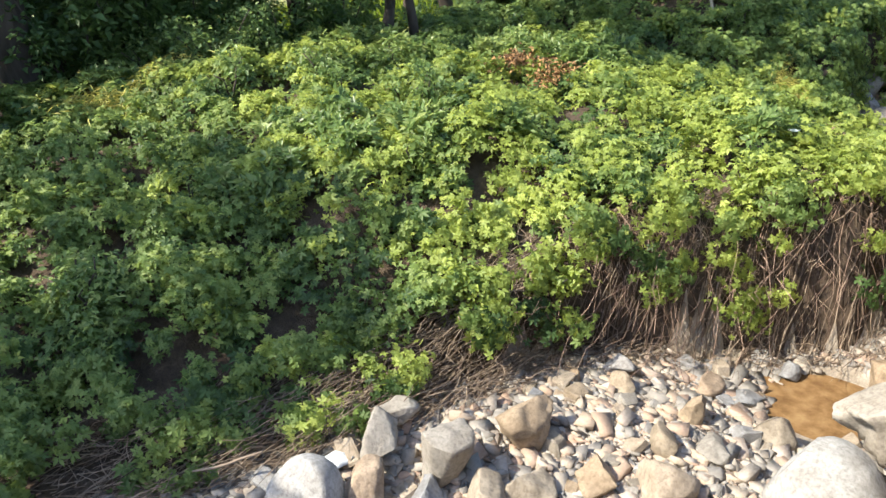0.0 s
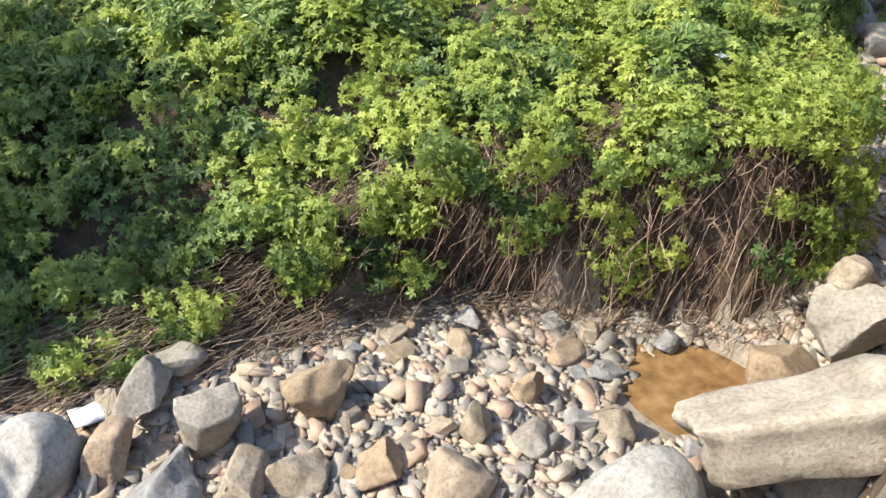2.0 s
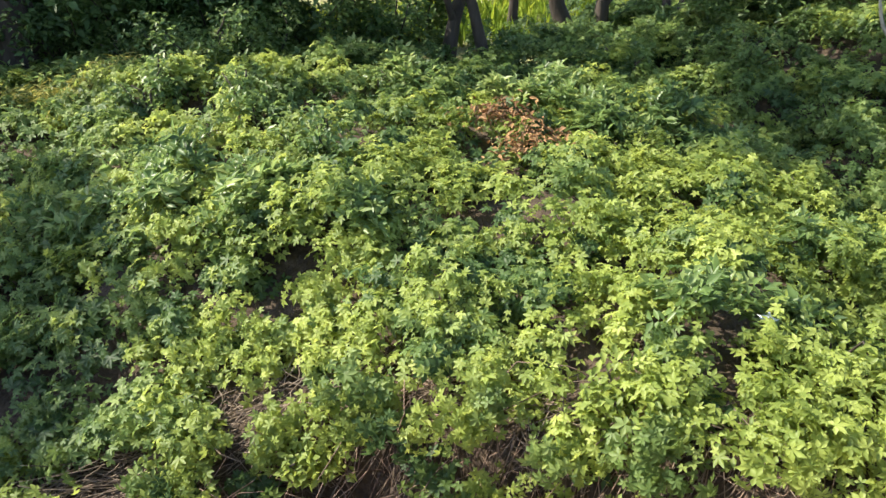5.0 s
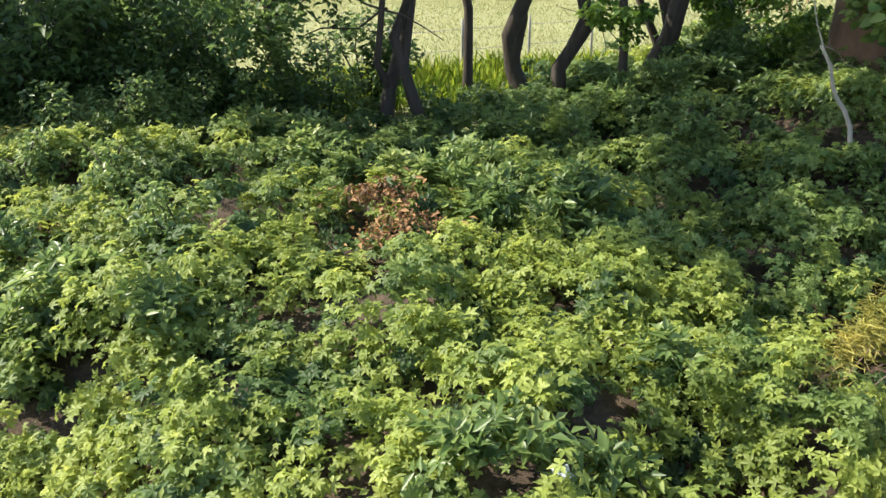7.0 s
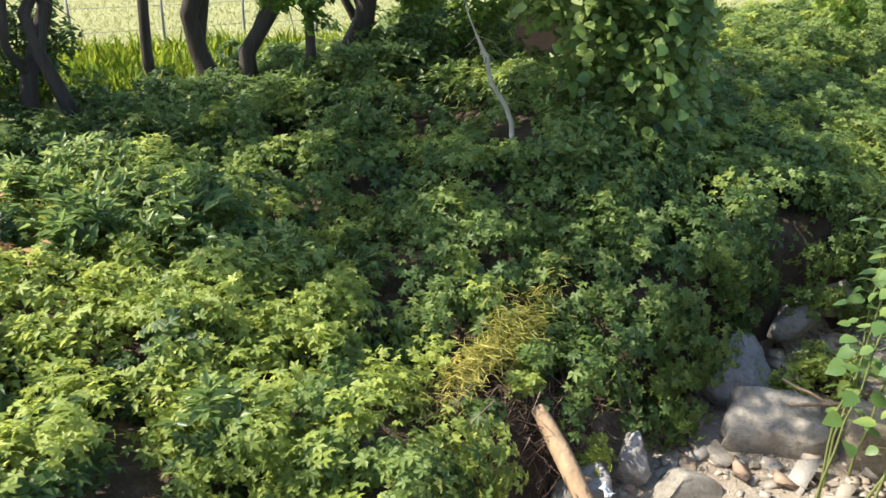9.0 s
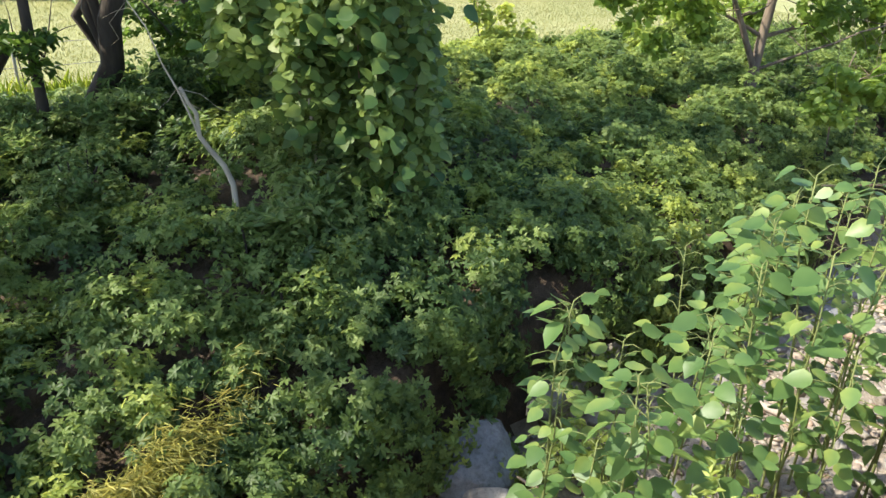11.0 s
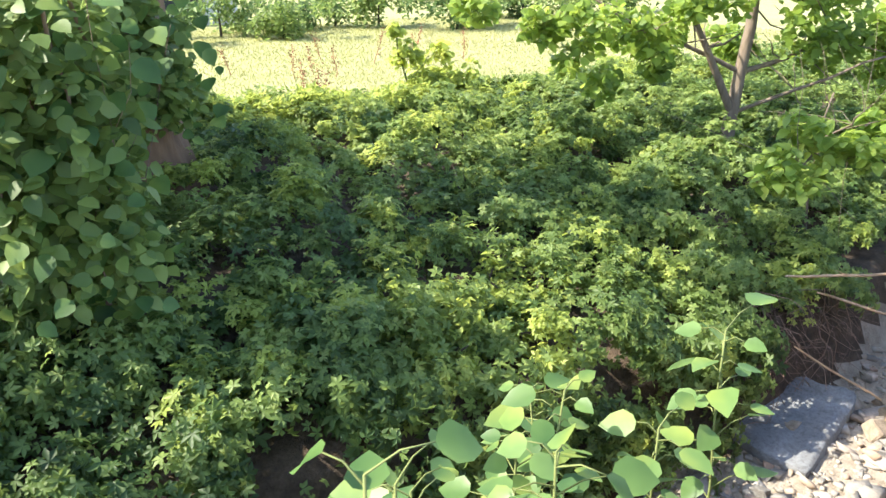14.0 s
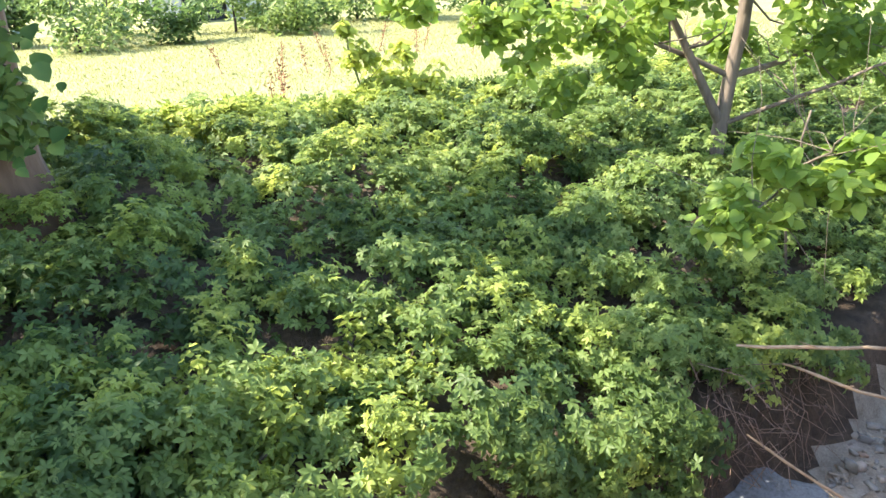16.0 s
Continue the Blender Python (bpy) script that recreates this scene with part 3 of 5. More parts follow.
def build_gravel():
    """Small angular stones too many to count."""
    rng = np.random.default_rng(12)
    box = np.array([(i, j, k) for i in (-1, 1) for j in (-1, 1) for k in (-1, 1)], float) * 0.85
    faces = np.array(((0, 1, 3), (0, 3, 2), (4, 6, 7), (4, 7, 5), (0, 4, 5), (0, 5, 1), (2, 3, 7), (2, 7, 6), (0, 2, 6), (0, 6, 4), (1, 5, 7), (1, 7, 3)))
    pieces = []
    for lo, hi, count in ((-3.0, 0.8, 2500), (0.8, 9.0, 30000), (9.0, 12.0, 2500), (12.0, 23.0, 5000)):
        x = rng.uniform(lo, hi, count)
        foot = table(x, FOOT)
        y = foot - 0.02 - np.abs(rng.uniform(0, 1, count)) * np.clip(foot - table(x, NEAR_Y, NEAR_X), 0.4, 3.8)
        s = rng.lognormal(-3.85, 0.65, count).clip(0.01, 0.1)
        z = land(x, y) + s * 0.25
        pool = (x - 6.95) ** 2 / 0.8 + (y - 2.02) ** 2 / 0.2 < 1
        x, y, z, s = (v[~pool] for v in (x, y, z, s))
        n = len(x)
        shape = box[None] * rng.uniform(0.45, 1.2, (n, 8, 3)) * np.stack((rng.uniform(0.9, 2.1, n), np.ones(n), rng.uniform(0.25, 0.75, n)), 1)[:, None, :] * s[:, None, None]
        a = rng.uniform(0, 6.28, n)
        c, q = np.cos(a)[:, None], np.sin(a)[:, None]
        tip = rng.normal(0, 0.45, (n, 1))
        vx, vy = shape[..., 0] * c - shape[..., 1] * q, shape[..., 0] * q + shape[..., 1] * c
        vz = shape[..., 2] + vx * tip
        pieces.append((np.stack((vx + x[:, None], vy + y[:, None], vz + z[:, None]), -1).reshape(-1, 3), (faces[None] + np.arange(n)[:, None, None] * 8).reshape(-1, 3)))
    me = mesh_from("gravel", *join(pieces), M_GRAVEL)
    tagged(new("gravel", me), "loose angular grey and tan gravel covering the creek bed", "gravel", kind="stuff")


build_gravel()


# ---- leafy cover of the far bank ----
def scatter(rng, x0, x1, d0, d1, per_m2):
    n = int((x1 - x0) * (d1 - d0) * per_m2)
    x = rng.uniform(x0, x1, n)
    return x, table(x, FOOT) + rng.uniform(d0, d1, n)


def bare(x, y):
    """Where stones, roots and earth show through the leaves (0 to 1)."""
    d = y - table(x, FOOT)
    lip = np.interp(x, (0, 2, 4, 5, 6, 7, 8, 8.6, 9.2, 11, 11.8, 12.6, 13.5, 15, 18, 19.6, 20.5, 23), (0.1, 0.12, 0.22, 0.16, 0.08, 0.06, 0.1, 0.1, 0.1, 0.1, 0.28, 0.28, 0.05, 0.02, 0.0, 0.08, 0.5, 0.3))
    hole = np.exp(-(((x - 9.75) / 0.5) ** 2 + ((y - 3.7) / 0.35) ** 2))
    return np.clip(hole * 1.6 - 0.3, 0, 1) + np.clip((lip + 0.16 * wobble(x, y, 5.0, 3.0) - d) / 0.15, 0, 1)


def leafy(name, seed, x0, x1, d0, d1, clumps, mat, k, leaf, reach, keep, label, lift=0.0, out=0.8, ratio=0.42, dome=0.26, per=28, lobed=0.0):
    """Clumps of leafy sprigs: each clump is a dome of stalks round its own root."""
    rng = np.random.default_rng(seed)
    x, y = scatter(rng, x0, x1, d0, d1, clumps)
    ok = rng.uniform(0, 1, len(x)) < keep(x, y) * (1 - bare(x, y))
    x, y = x[ok], y[ok]
    n = len(x)
    z = canopy(x, y) - 0.16 + lift + rng.normal(0, 0.08, n)
    up = slope_up(x, y)
    hang = np.clip((0.9 - (y - table(x, FOOT))) / 0.9, 0, 1)[:, None]
    up = unit(up + hang * np.array((0, -0.8, -0.05)))
    root = np.stack((x, y - 0.2 * hang[:, 0], z), 1)
    size = dome * rng.uniform(0.6, 1.35, n)
    way = unit(rng.normal(0, 1, (n, per, 3)) + up[:, None, :] * 1.15)
    p = root[:, None, :] + way * (size[:, None] * rng.uniform(0.35, 1.0, (n, per)))[..., None] * (1, 1, 0.8)
    face = unit(way * 0.55 + up[:, None, :])
    p, face = p.reshape(-1, 3), face.reshape(-1, 3)
    leaves = palmate(rng, p, face, lobed) if lobed else sprigs(rng, p, face, k, leaf, reach, out, ratio)
    me = mesh_from(name, *leaves, mat)
    return tagged(new(name, me), label, "ground cover", kind="stuff")


def patchy(f, seed, level, soft=0.35):
    return lambda x, y: np.clip((wobble(x, y, f, seed) - level) / soft, 0, 1)


def sunlit_creeper_zone(x, y):
    """Thick where the bright creeper hangs over the lower bank, thin elsewhere; stretched over sunlit ground."""
    d = y - table(x, FOOT)
    w = np.interp(x, (2.2, 3.9, 5.0, 9.5, 11, 12.5, 14, 15.5, 17, 19, 20, 24), (0.05, 0.6, 1, 1, 0.8, 0.25, 0.15, 0.5, 0.6, 0.5, 0.3, 0.1))
    # The reach over d puts sunlight into leaf colour beside the creeper's own yellow
    return w * np.interp(d, (0, 3.4, 5.2, 7), (1, 1, 0.75, 0.3)) * np.clip(0.85 + 0.6 * wobble(x, y, 1.6, 5.0), 0, 1)


def dark_zone(x, y):
    return np.clip(1.02 - sunlit_creeper_zone(x, y), 0.07, 1)


leafy("bright_creeper_cover", 21, 2.5, 13.5, 0.0, 6.5, 17, M_LEAF_YELLOW, 7, 0.074, 0.155, sunlit_creeper_zone, "dense bright yellow-green creeper hanging over the creek bank", per=52, lobed=0.066)
leafy("bright_creeper_cover", 22, 13.5, 24.0, 0.0, 6.5, 12, M_LEAF_YELLOW, 7, 0.074, 0.155, sunlit_creeper_zone, "yellow-green creeper patches on the shaded bank", per=52, lobed=0.066)
leafy("green_weed_cover", 23, -1.5, 4.6, 0.0, 7.0, 15, M_LEAF_MID, 7, 0.077, 0.165, dark_zone, "thick dark green weeds covering the shaded slope", per=52, lobed=0.072)
leafy("green_weed_cover", 24, 4.6, 13.5, 0.0, 8.5, 12, M_LEAF_MID, 7, 0.077, 0.165, dark_zone, "thick green weeds on the shelf above the creek", per=52, lobed=0.072)
leafy("green_weed_cover", 25, 13.5, 24.5, 0.0, 7.8, 16, M_LEAF_MID, 7, 0.076, 0.17, dark_zone, "thick green weeds on the mound under the trees", per=52, lobed=0.072)
leafy("green_weed_cover", 28, 24.5, 31.0, 0.0, 7.8, 6, M_LEAF_MID, 7, 0.10, 0.18, dark_zone, "thick green weeds on the mound under the trees")
# Darker leaves low down carry the shade beneath the weeds
leafy("shade_coloured_weeds", 26, -2.0, 26.0, 0.1, 8.6, 5, M_LEAF_DARK_SHADED, 5, 0.12, 0.14, lambda x, y: np.ones_like(x), "low leaves coloured dark green for the shade beneath the taller weeds", -0.1, per=34, lobed=0.085)
leafy("grey_weed_cover", 27, 2.0, 14.5, 1.5, 8.0, 5, M_LEAF_GREY, 7, 0.11, 0.17, patchy(1.3, 2.5, 0.2), "tall grey-green weeds with pale leaf undersides", 0.12, 0.6)
# Undergrowth below the trees, its shade in the leaf colour too
leafy("shaded_weeds", 33, 6.5, 14.0, 6.5, 10.0, 7, M_LEAF_DARK_SHADED, 7, 0.1, 0.15, lambda x, y: np.ones_like(x), "weeds coloured dark green for the shade under the row of trees", -0.05, per=36, lobed=0.085)
leafy("shade_coloured_weeds", 34, 12.4, 16.6, 0.1, 1.5, 12, M_LEAF_DARK_SHADED, 5, 0.12, 0.14, lambda x, y: np.ones_like(x), "low leaves coloured dark green as if shaded on the steep bank", -0.06, per=34, lobed=0.08)
leafy("hanging_creeper", 29, 8.2, 11.6, -0.05, 0.5, 26, M_LEAF_YELLOW, 7, 0.07, 0.15, lambda x, y: np.ones_like(x), "yellow-green creeper hanging down the bank's edge", per=40, lobed=0.066)
leafy("hanging_creeper", 30, 13.2, 16.4, -0.05, 0.5, 17, M_LEAF_MID, 7, 0.07, 0.15, lambda x, y: np.ones_like(x), "green creeper hanging down the bank's edge", per=40, lobed=0.07)
leafy("hanging_creeper", 31, 16.4, 19.6, -0.05, 0.5, 28, M_LEAF_MID, 7, 0.07, 0.15, lambda x, y: np.ones_like(x), "green creeper hanging down the bank's edge", per=40, lobed=0.07)
leafy("hanging_creeper", 32, 5.2, 8.4, 0.1, 0.34, 17, M_LEAF_YELLOW, 7, 0.07, 0.15, patchy(2.6, 0.7, -0.35), "yellow-green creeper drooping over the undercut bank", per=40, lobed=0.066)


# ---- dead stems, roots and litter along the foot of the bank ----
def strands(rng, starts, ends, radius, n=4, sway=0.03, sides=3):
    return join([tube(bent(a, b, n, rng, sway), np.linspace(r, r * 0.5, n), sides) for a, b, r in zip(starts, ends, radius)])


def build_dead_stems():
    rng = np.random.default_rng(31)
    n = 2300
    x = rng.uniform(0.6, 8.4, n)
    y = table(x, FOOT) + rng.uniform(-0.38, 0.75, n)
    z = land(x, y) + rng.uniform(0.02, 0.16, n)
    a = rng.normal(-0.35, 0.7, n) + np.where(rng.uniform(0, 1, n) < 0.5, np.pi, 0)
    L = rng.uniform(0.15, 0.55, n)
    x2, y2 = x + np.cos(a) * L, y + np.sin(a) * L * 0.6
    z2 = land(x2, y2) + rng.uniform(0.02, 0.22, n)
    me = mesh_from("dead_stems", *strands(rng, np.stack((x, y, z), 1), np.stack((x2, y2, z2), 1), rng.uniform(0.003, 0.008, n)), M_STRAW)
    tagged(new("dead_stems", me), "tangled straw-brown dead stems along the bank's foot", "dead stems", kind="stuff")


def build_stem_heap():
    rng = np.random.default_rng(36)
    n = 900
    x = rng.uniform(1.5, 4.9, n)
    y = table(x, FOOT) + rng.uniform(-0.3, 0.45, n)
    z = land(x, y) + rng.uniform(0.04, 0.26, n)
    a = rng.normal(0.25, 0.55, n) + np.where(rng.uniform(0, 1, n) < 0.5, np.pi, 0)
    L = rng.uniform(0.25, 0.75, n)
    end = np.stack((x + np.cos(a) * L, y + np.sin(a) * L * 0.5, z + rng.normal(-0.02, 0.08, n)), 1)
    me = mesh_from("dead_stems", *strands(rng, np.stack((x, y, z), 1), end, rng.uniform(0.003, 0.008, n)), M_STRAW)
    tagged(new("dead_stems", me), "heaped straw-brown dead stems at the slope's foot", "dead stems", kind="stuff")


def build_hanging_roots(x0, x1, count, drop, seed):
    rng = np.random.default_rng(seed)
    x = rng.uniform(x0, x1, count)
    foot = table(x, FOOT)
    y = foot + rng.uniform(0.15, 0.6, count)
    z = canopy(x, y) - rng.uniform(0.15, 0.5, count)
    x2 = x + rng.normal(-0.08, 0.6, count)
    y2 = foot + rng.uniform(-0.15, 0.12, count)
    z2 = np.maximum(z - drop * rng.uniform(0.25, 1.2, count), land(x2, y2) + 0.01)
    me = mesh_from("hanging_roots", *strands(rng, np.stack((x, y, z), 1), np.stack((x2, y2, z2), 1), rng.uniform(0.002, 0.006, count), 8, 0.085), M_ROOT)
    tagged(new("hanging_roots", me), "thin reddish-brown dry roots hanging down the bare bank", "roots", kind="stuff")


build_dead_stems()
build_stem_heap()
build_hanging_roots(6.2, 8.6, 210, 1.5, 32)
build_hanging_roots(5.0, 6.4, 60, 0.9, 33)
build_hanging_roots(11.9, 12.9, 160, 0.8, 34)
build_hanging_roots(20.0, 21.6, 90, 0.8, 35)


# ---- trees ----
def crown_leaves(rng, centres, radii, count, leaf, up=(0, 0, 1), broad=False, flat=0.75):
    """Leaves gathered in uneven clumps about the ends of the twigs."""
    pts = []
    for c, r in zip(centres, radii):
        n = max(8, int(count * r * r / sum(q * q for q in radii)))
        v = unit(rng.normal(0, 1, (n, 3))) * (r * rng.uniform(0.25, 1.0, (n, 1)) ** 0.6)
        pts.append(np.asarray(c) + v * (1, 1, flat))
    p = np.concatenate(pts)
    n = len(p)
    a = rng.uniform(0, 2 * np.pi, n)
    way = np.stack((np.cos(a), np.sin(a), rng.uniform(-0.9, 0.15, n)), 1)
    nrm = np.asarray(up) + rng.normal(0, 0.5, (n, 3))
    ln = leaf * rng.uniform(0.6, 1.3, n)
    if broad:
        return broad_geometry(p, way, nrm, ln, ln * 0.75)
    return leaf_geometry(p, way, nrm, ln, ln * 0.55)


def tree(name, seed, base, top, radius, limbs, crown, bark, leafmat, count, leaf, label, broad=False, sway=0.06, up=(0, 0, 1)):
    """trunk from base to top, limbs as (start share, end point, radius), crown as (centre, radius) clumps."""
    rng = np.random.default_rng(seed)
    base = np.asarray(base, float)
    thing = empty(name, base)
    line = bent(base, top, 9, rng, sway) - base
    flare = np.interp(np.linspace(0, 1, 9), (0, 0.12, 1), (1.35, 1.0, 0.55))
    part("trunk", mesh_from("trunk", *tube(line, radius * flare, 10), bark, True), thing)
    tips = []
    for share, end, r in limbs:
        start = line[int(round(share * 8))]
        end = np.asarray(end, float) - base
        way = bent(start, end, 6, rng, sway * 0.7)
        part("limb", mesh_from("limb", *tube(way, np.linspace(r, r * 0.4, 6), 7), bark, True), thing)
        twigs = []
        for _ in range(7):
            s = way[int(rng.integers(2, 6))]
            e = s + rng.normal(0, 0.5, 3) + (0, 0, 0.15)
            twigs.append(tube(bent(s, e, 4, rng, 0.05), np.linspace(r * 0.3, r * 0.1, 4), 4))
        part("twig_spray", mesh_from("twig_spray", *join(twigs), bark), thing)
        tips.append(end)
    if count:
        clumps, rad = [], []
        for c, r in crown:
            c = np.asarray(c, float) - base
            for _ in range(9):
                v = unit(rng.normal(0, 1, 3)) * r * rng.uniform(0.3, 1.0)
                clumps.append(c + v * (1, 1, 0.7))
                rad.append(r * rng.uniform(0.22, 0.48))
        part("crown", mesh_from("crown", *crown_leaves(rng, clumps, rad, count, leaf, up, broad, 0.9 if broad else 0.75), leafmat), thing)
    return tagged(thing, label, "tree")


def on(x, y):
    return (x, y, float(land(x, y)) - 0.05)


# row of dark trunks between shelf and field
# Crown clumps near z 3.3 are unseen, set where they shade the bank
tree("tree", 101, on(8.85, 11.4), (8.35, 11.5, 4.2), 0.10, ((0.12, (9.3, 11.2, 2.4), 0.06), (0.5, (7.4, 11.0, 3.6), 0.06), (0.6, (9.2, 10.6, 4.0), 0.05)), (((8.6, 10.4, 3.5), 1.4), ((8.9, 9.4, 3.3), 1.2), ((7.7, 8.9, 3.5), 1.0), ((6.6, 8.5, 3.6), 0.95), ((8.5, 11.3, 1.0), 0.7)), M_BARK, M_LEAF_TREE, 7600, 0.13, "slender leaning tree with dark bark at the field's edge", sway=0.2)
tree("tree", 102, on(9.45, 11.2), (9.75, 11.3, 4.6), 0.08, ((0.1, (9.1, 11.3, 2.6), 0.05), (0.5, (10.3, 10.6, 3.4), 0.05), (0.4, (9.2, 11.0, 1.4), 0.03)), (((9.6, 8.8, 3.2), 1.3),), M_BARK, M_LEAF_TREE, 3800, 0.13, "slender upright tree with dark bark at the field's edge", sway=0.2)
tree("tree", 103, on(11.40, 12.2), (11.75, 12.3, 4.8), 0.14, ((0.15, (10.9, 12.1, 2.6), 0.08), (0.35, (10.7, 12.0, 1.2), 0.05), (0.45, (11.9, 11.3, 3.0), 0.07), (0.5, (10.9, 11.6, 3.5), 0.06)), (((10.6, 8.8, 3.3), 1.2), ((10.8, 12.0, 1.1), 0.6)), M_BARK, M_LEAF_TREE, 4000, 0.13, "forked tree with dark crooked trunk and a thin side branch", sway=0.2)
# Clumps far out from this trunk are added, unseen, to shade the creek bed
tree("tree", 104, on(11.78, 11.9), (12.1, 12.0, 5.0), 0.12, ((0.22, (12.65, 11.9, -0.2), 0.035), (0.1, (12.35, 12.0, 2.8), 0.06), (0.5, (12.4, 11.0, 3.4), 0.06)), (((10.0, 6.9, 3.3), 1.0), ((10.9, 5.9, 3.4), 1.0), ((12.0, 11.0, 3.2), 0.9)), M_BARK, M_LEAF_TREE, 3600, 0.13, "dark trunk with a broken stub of branch", sway=0.2)
tree("tree", 105, on(12.45, 11.0), (11.9, 11.6, 4.4), 0.065, ((0.6, (12.2, 10.7, 3.2), 0.04),), (((12.4, 10.1, 3.5), 1.2), ((12.2, 10.7, 0.15), 0.5)), M_BARK, M_LEAF_TREE, 2700, 0.13, "thin tree leaning back over the field", sway=0.2)
tree("tree", 106, on(12.85, 11.1), (14.3, 11.6, 3.6), 0.16, ((0.2, (12.9, 11.3, 3.2), 0.07), (0.3, (13.2, 11.4, 3.4), 0.07), (0.5, (13.9, 10.6, 2.6), 0.06)), (((13.4, 10.4, 3.6), 1.7), ((14.2, 10.0, 2.2), 0.9), ((14.1, 10.2, 1.2), 0.7)), M_BARK, M_LEAF_TREE, 4300, 0.13, "thick dark trunk leaning far over with two upright stems", sway=0.17)
tree("tree", 107, on(14.35, 12.2), (14.6, 12.4, 4.6), 0.10, ((0.4, (15.2, 12.0, 2.0), 0.05), (0.5, (14.1, 11.6, 2.6), 0.05)), (((14.4, 11.5, 2.6), 1.3), ((14.4, 11.0, 0.2), 0.8), ((14.5, 10.1, 0.0), 0.5)), M_BARK, M_LEAF_TREE, 3200, 0.13, "leafy young tree with dark bark behind the vine", sway=0.17)
tree("tree", 108, on(13.75, 11.9), (13.9, 12.0, 4.2), 0.07, ((0.4, (13.5, 11.5, 2.2), 0.04),), (((13.8, 11.0, 3.2), 1.0), ((13.7, 11.6, 0.3), 0.6)), M_BARK, M_LEAF_TREE, 1200, 0.13, "thin upright tree in the row by the field", sway=0.2)
# Leaf colour darkened here to match the thicket's shade
tree("tree", 109, on(7.6, 12.2), (7.2, 12.3, 4.6), 0.13, ((0.4, (8.2, 11.4, 2.6), 0.06), (0.5, (6.5, 11.5, 3.0), 0.06)), (((7.3, 11.4, 2.4), 1.7), ((8.0, 11.6, 0.8), 0.9), ((7.2, 10.8, 0.5), 0.8)), M_BARK, M_LEAF_DARK_SHADED, 3600, 0.13, "leafy tree in the thicket's edge, leaves coloured dark for shade")
tree("tree", 110, on(10.5, 12.8), (10.3, 12.9, 4.2), 0.08, ((0.5, (10.9, 12.1, 2.6), 0.04),), (((10.4, 11.8, 3.0), 1.3),), M_BARK, M_LEAF_TREE, 1800, 0.13, "thin tree at the field's edge", sway=0.11)
tree("tree", 111, on(2.7, 12.2), (2.8, 12.3, 5.2), 0.32, ((0.5, (1.6, 11.2, 4.2), 0.12), (0.6, (4.2, 11.4, 4.6), 0.1)), (((2.2, 13.6, 3.2), 1.2), ((0.6, 12.6, 3.4), 1.1), ((-0.6, 9.6, 3.3), 1.0)), M_BARK, M_LEAF_DARK_SHADED, 4600, 0.14, "thick dark tree trunk in deep shade above the slope")
# Tree out of view, added so that its crown shades the lower slope
tree("tree", 112, on(-3.2, 8.6), (-3.1, 8.3, 5.4), 0.24, ((0.5, (-1.9, 7.6, 4.0), 0.1), (0.6, (-4.0, 7.9, 4.6), 0.1)), (((-3.0, 8.6, 3.6), 1.6), ((-1.9, 9.0, 3.6), 1.6), ((-1.5, 10.3, 3.4), 1.5), ((-3.4, 7.8, 2.6), 1.1), ((-4.4, 7.0, 3.2), 1.1)), M_BARK, M_LEAF_MID, 7000, 0.16, "unseen broad leafy tree added to shade the lower slope")


def thicket_shrub(seed, x, y, width, height, leafmat, count, leaf, label):
    rng = np.random.default_rng(seed)
    base = np.array(on(x, y))
    thing = empty("shrub", base)
    stems = []
    centres, radii = [], []
    for _ in range(8):
        a = rng.uniform(0, 6.28)
        e = np.array((np.cos(a) * width * 0.5 * rng.uniform(0.3, 1), np.sin(a) * width * 0.5 * rng.uniform(0.3, 1), height * rng.uniform(0.45, 1)))
        stems.append(tube(bent((0, 0, 0), e, 5, rng, 0.05), np.linspace(0.02, 0.007, 5), 4))
        for s in (0.45, 0.75, 1.0):
            centres.append(e * s + rng.normal(0, 0.08, 3))
            radii.append(width * rng.uniform(0.12, 0.24))
    for st in stems:
        part("stem", mesh_from("stem", *st, M_BARK), thing)
    part("foliage", mesh_from("foliage", *crown_leaves(rng, centres, radii, count, leaf, flat=0.85), leafmat), thing)
    return tagged(thing, label, "shrub")


rng0 = np.random.default_rng(71)
# Dense shrubs with darkened leaves stand in for a deeply shaded hollow
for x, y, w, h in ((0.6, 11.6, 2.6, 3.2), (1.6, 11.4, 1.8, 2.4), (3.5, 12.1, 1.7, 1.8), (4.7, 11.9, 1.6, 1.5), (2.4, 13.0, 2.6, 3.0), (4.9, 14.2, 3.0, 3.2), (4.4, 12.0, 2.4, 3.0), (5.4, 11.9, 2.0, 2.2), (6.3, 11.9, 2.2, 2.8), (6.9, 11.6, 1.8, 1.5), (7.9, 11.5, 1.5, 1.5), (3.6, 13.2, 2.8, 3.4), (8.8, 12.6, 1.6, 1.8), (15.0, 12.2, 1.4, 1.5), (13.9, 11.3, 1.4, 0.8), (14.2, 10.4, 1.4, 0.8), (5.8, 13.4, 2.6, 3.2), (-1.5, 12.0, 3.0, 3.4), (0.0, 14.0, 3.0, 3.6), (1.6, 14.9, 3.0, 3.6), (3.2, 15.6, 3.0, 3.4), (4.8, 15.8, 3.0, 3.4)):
    thicket_shrub(int(rng0.integers(1e6)), x, y, w, h, M_LEAF_DARK_SHADED, int(1000 * w), 0.16 if w > 2.3 else 0.12, "tangled shrub by the field, leaves coloured dark for the thicket's shade")
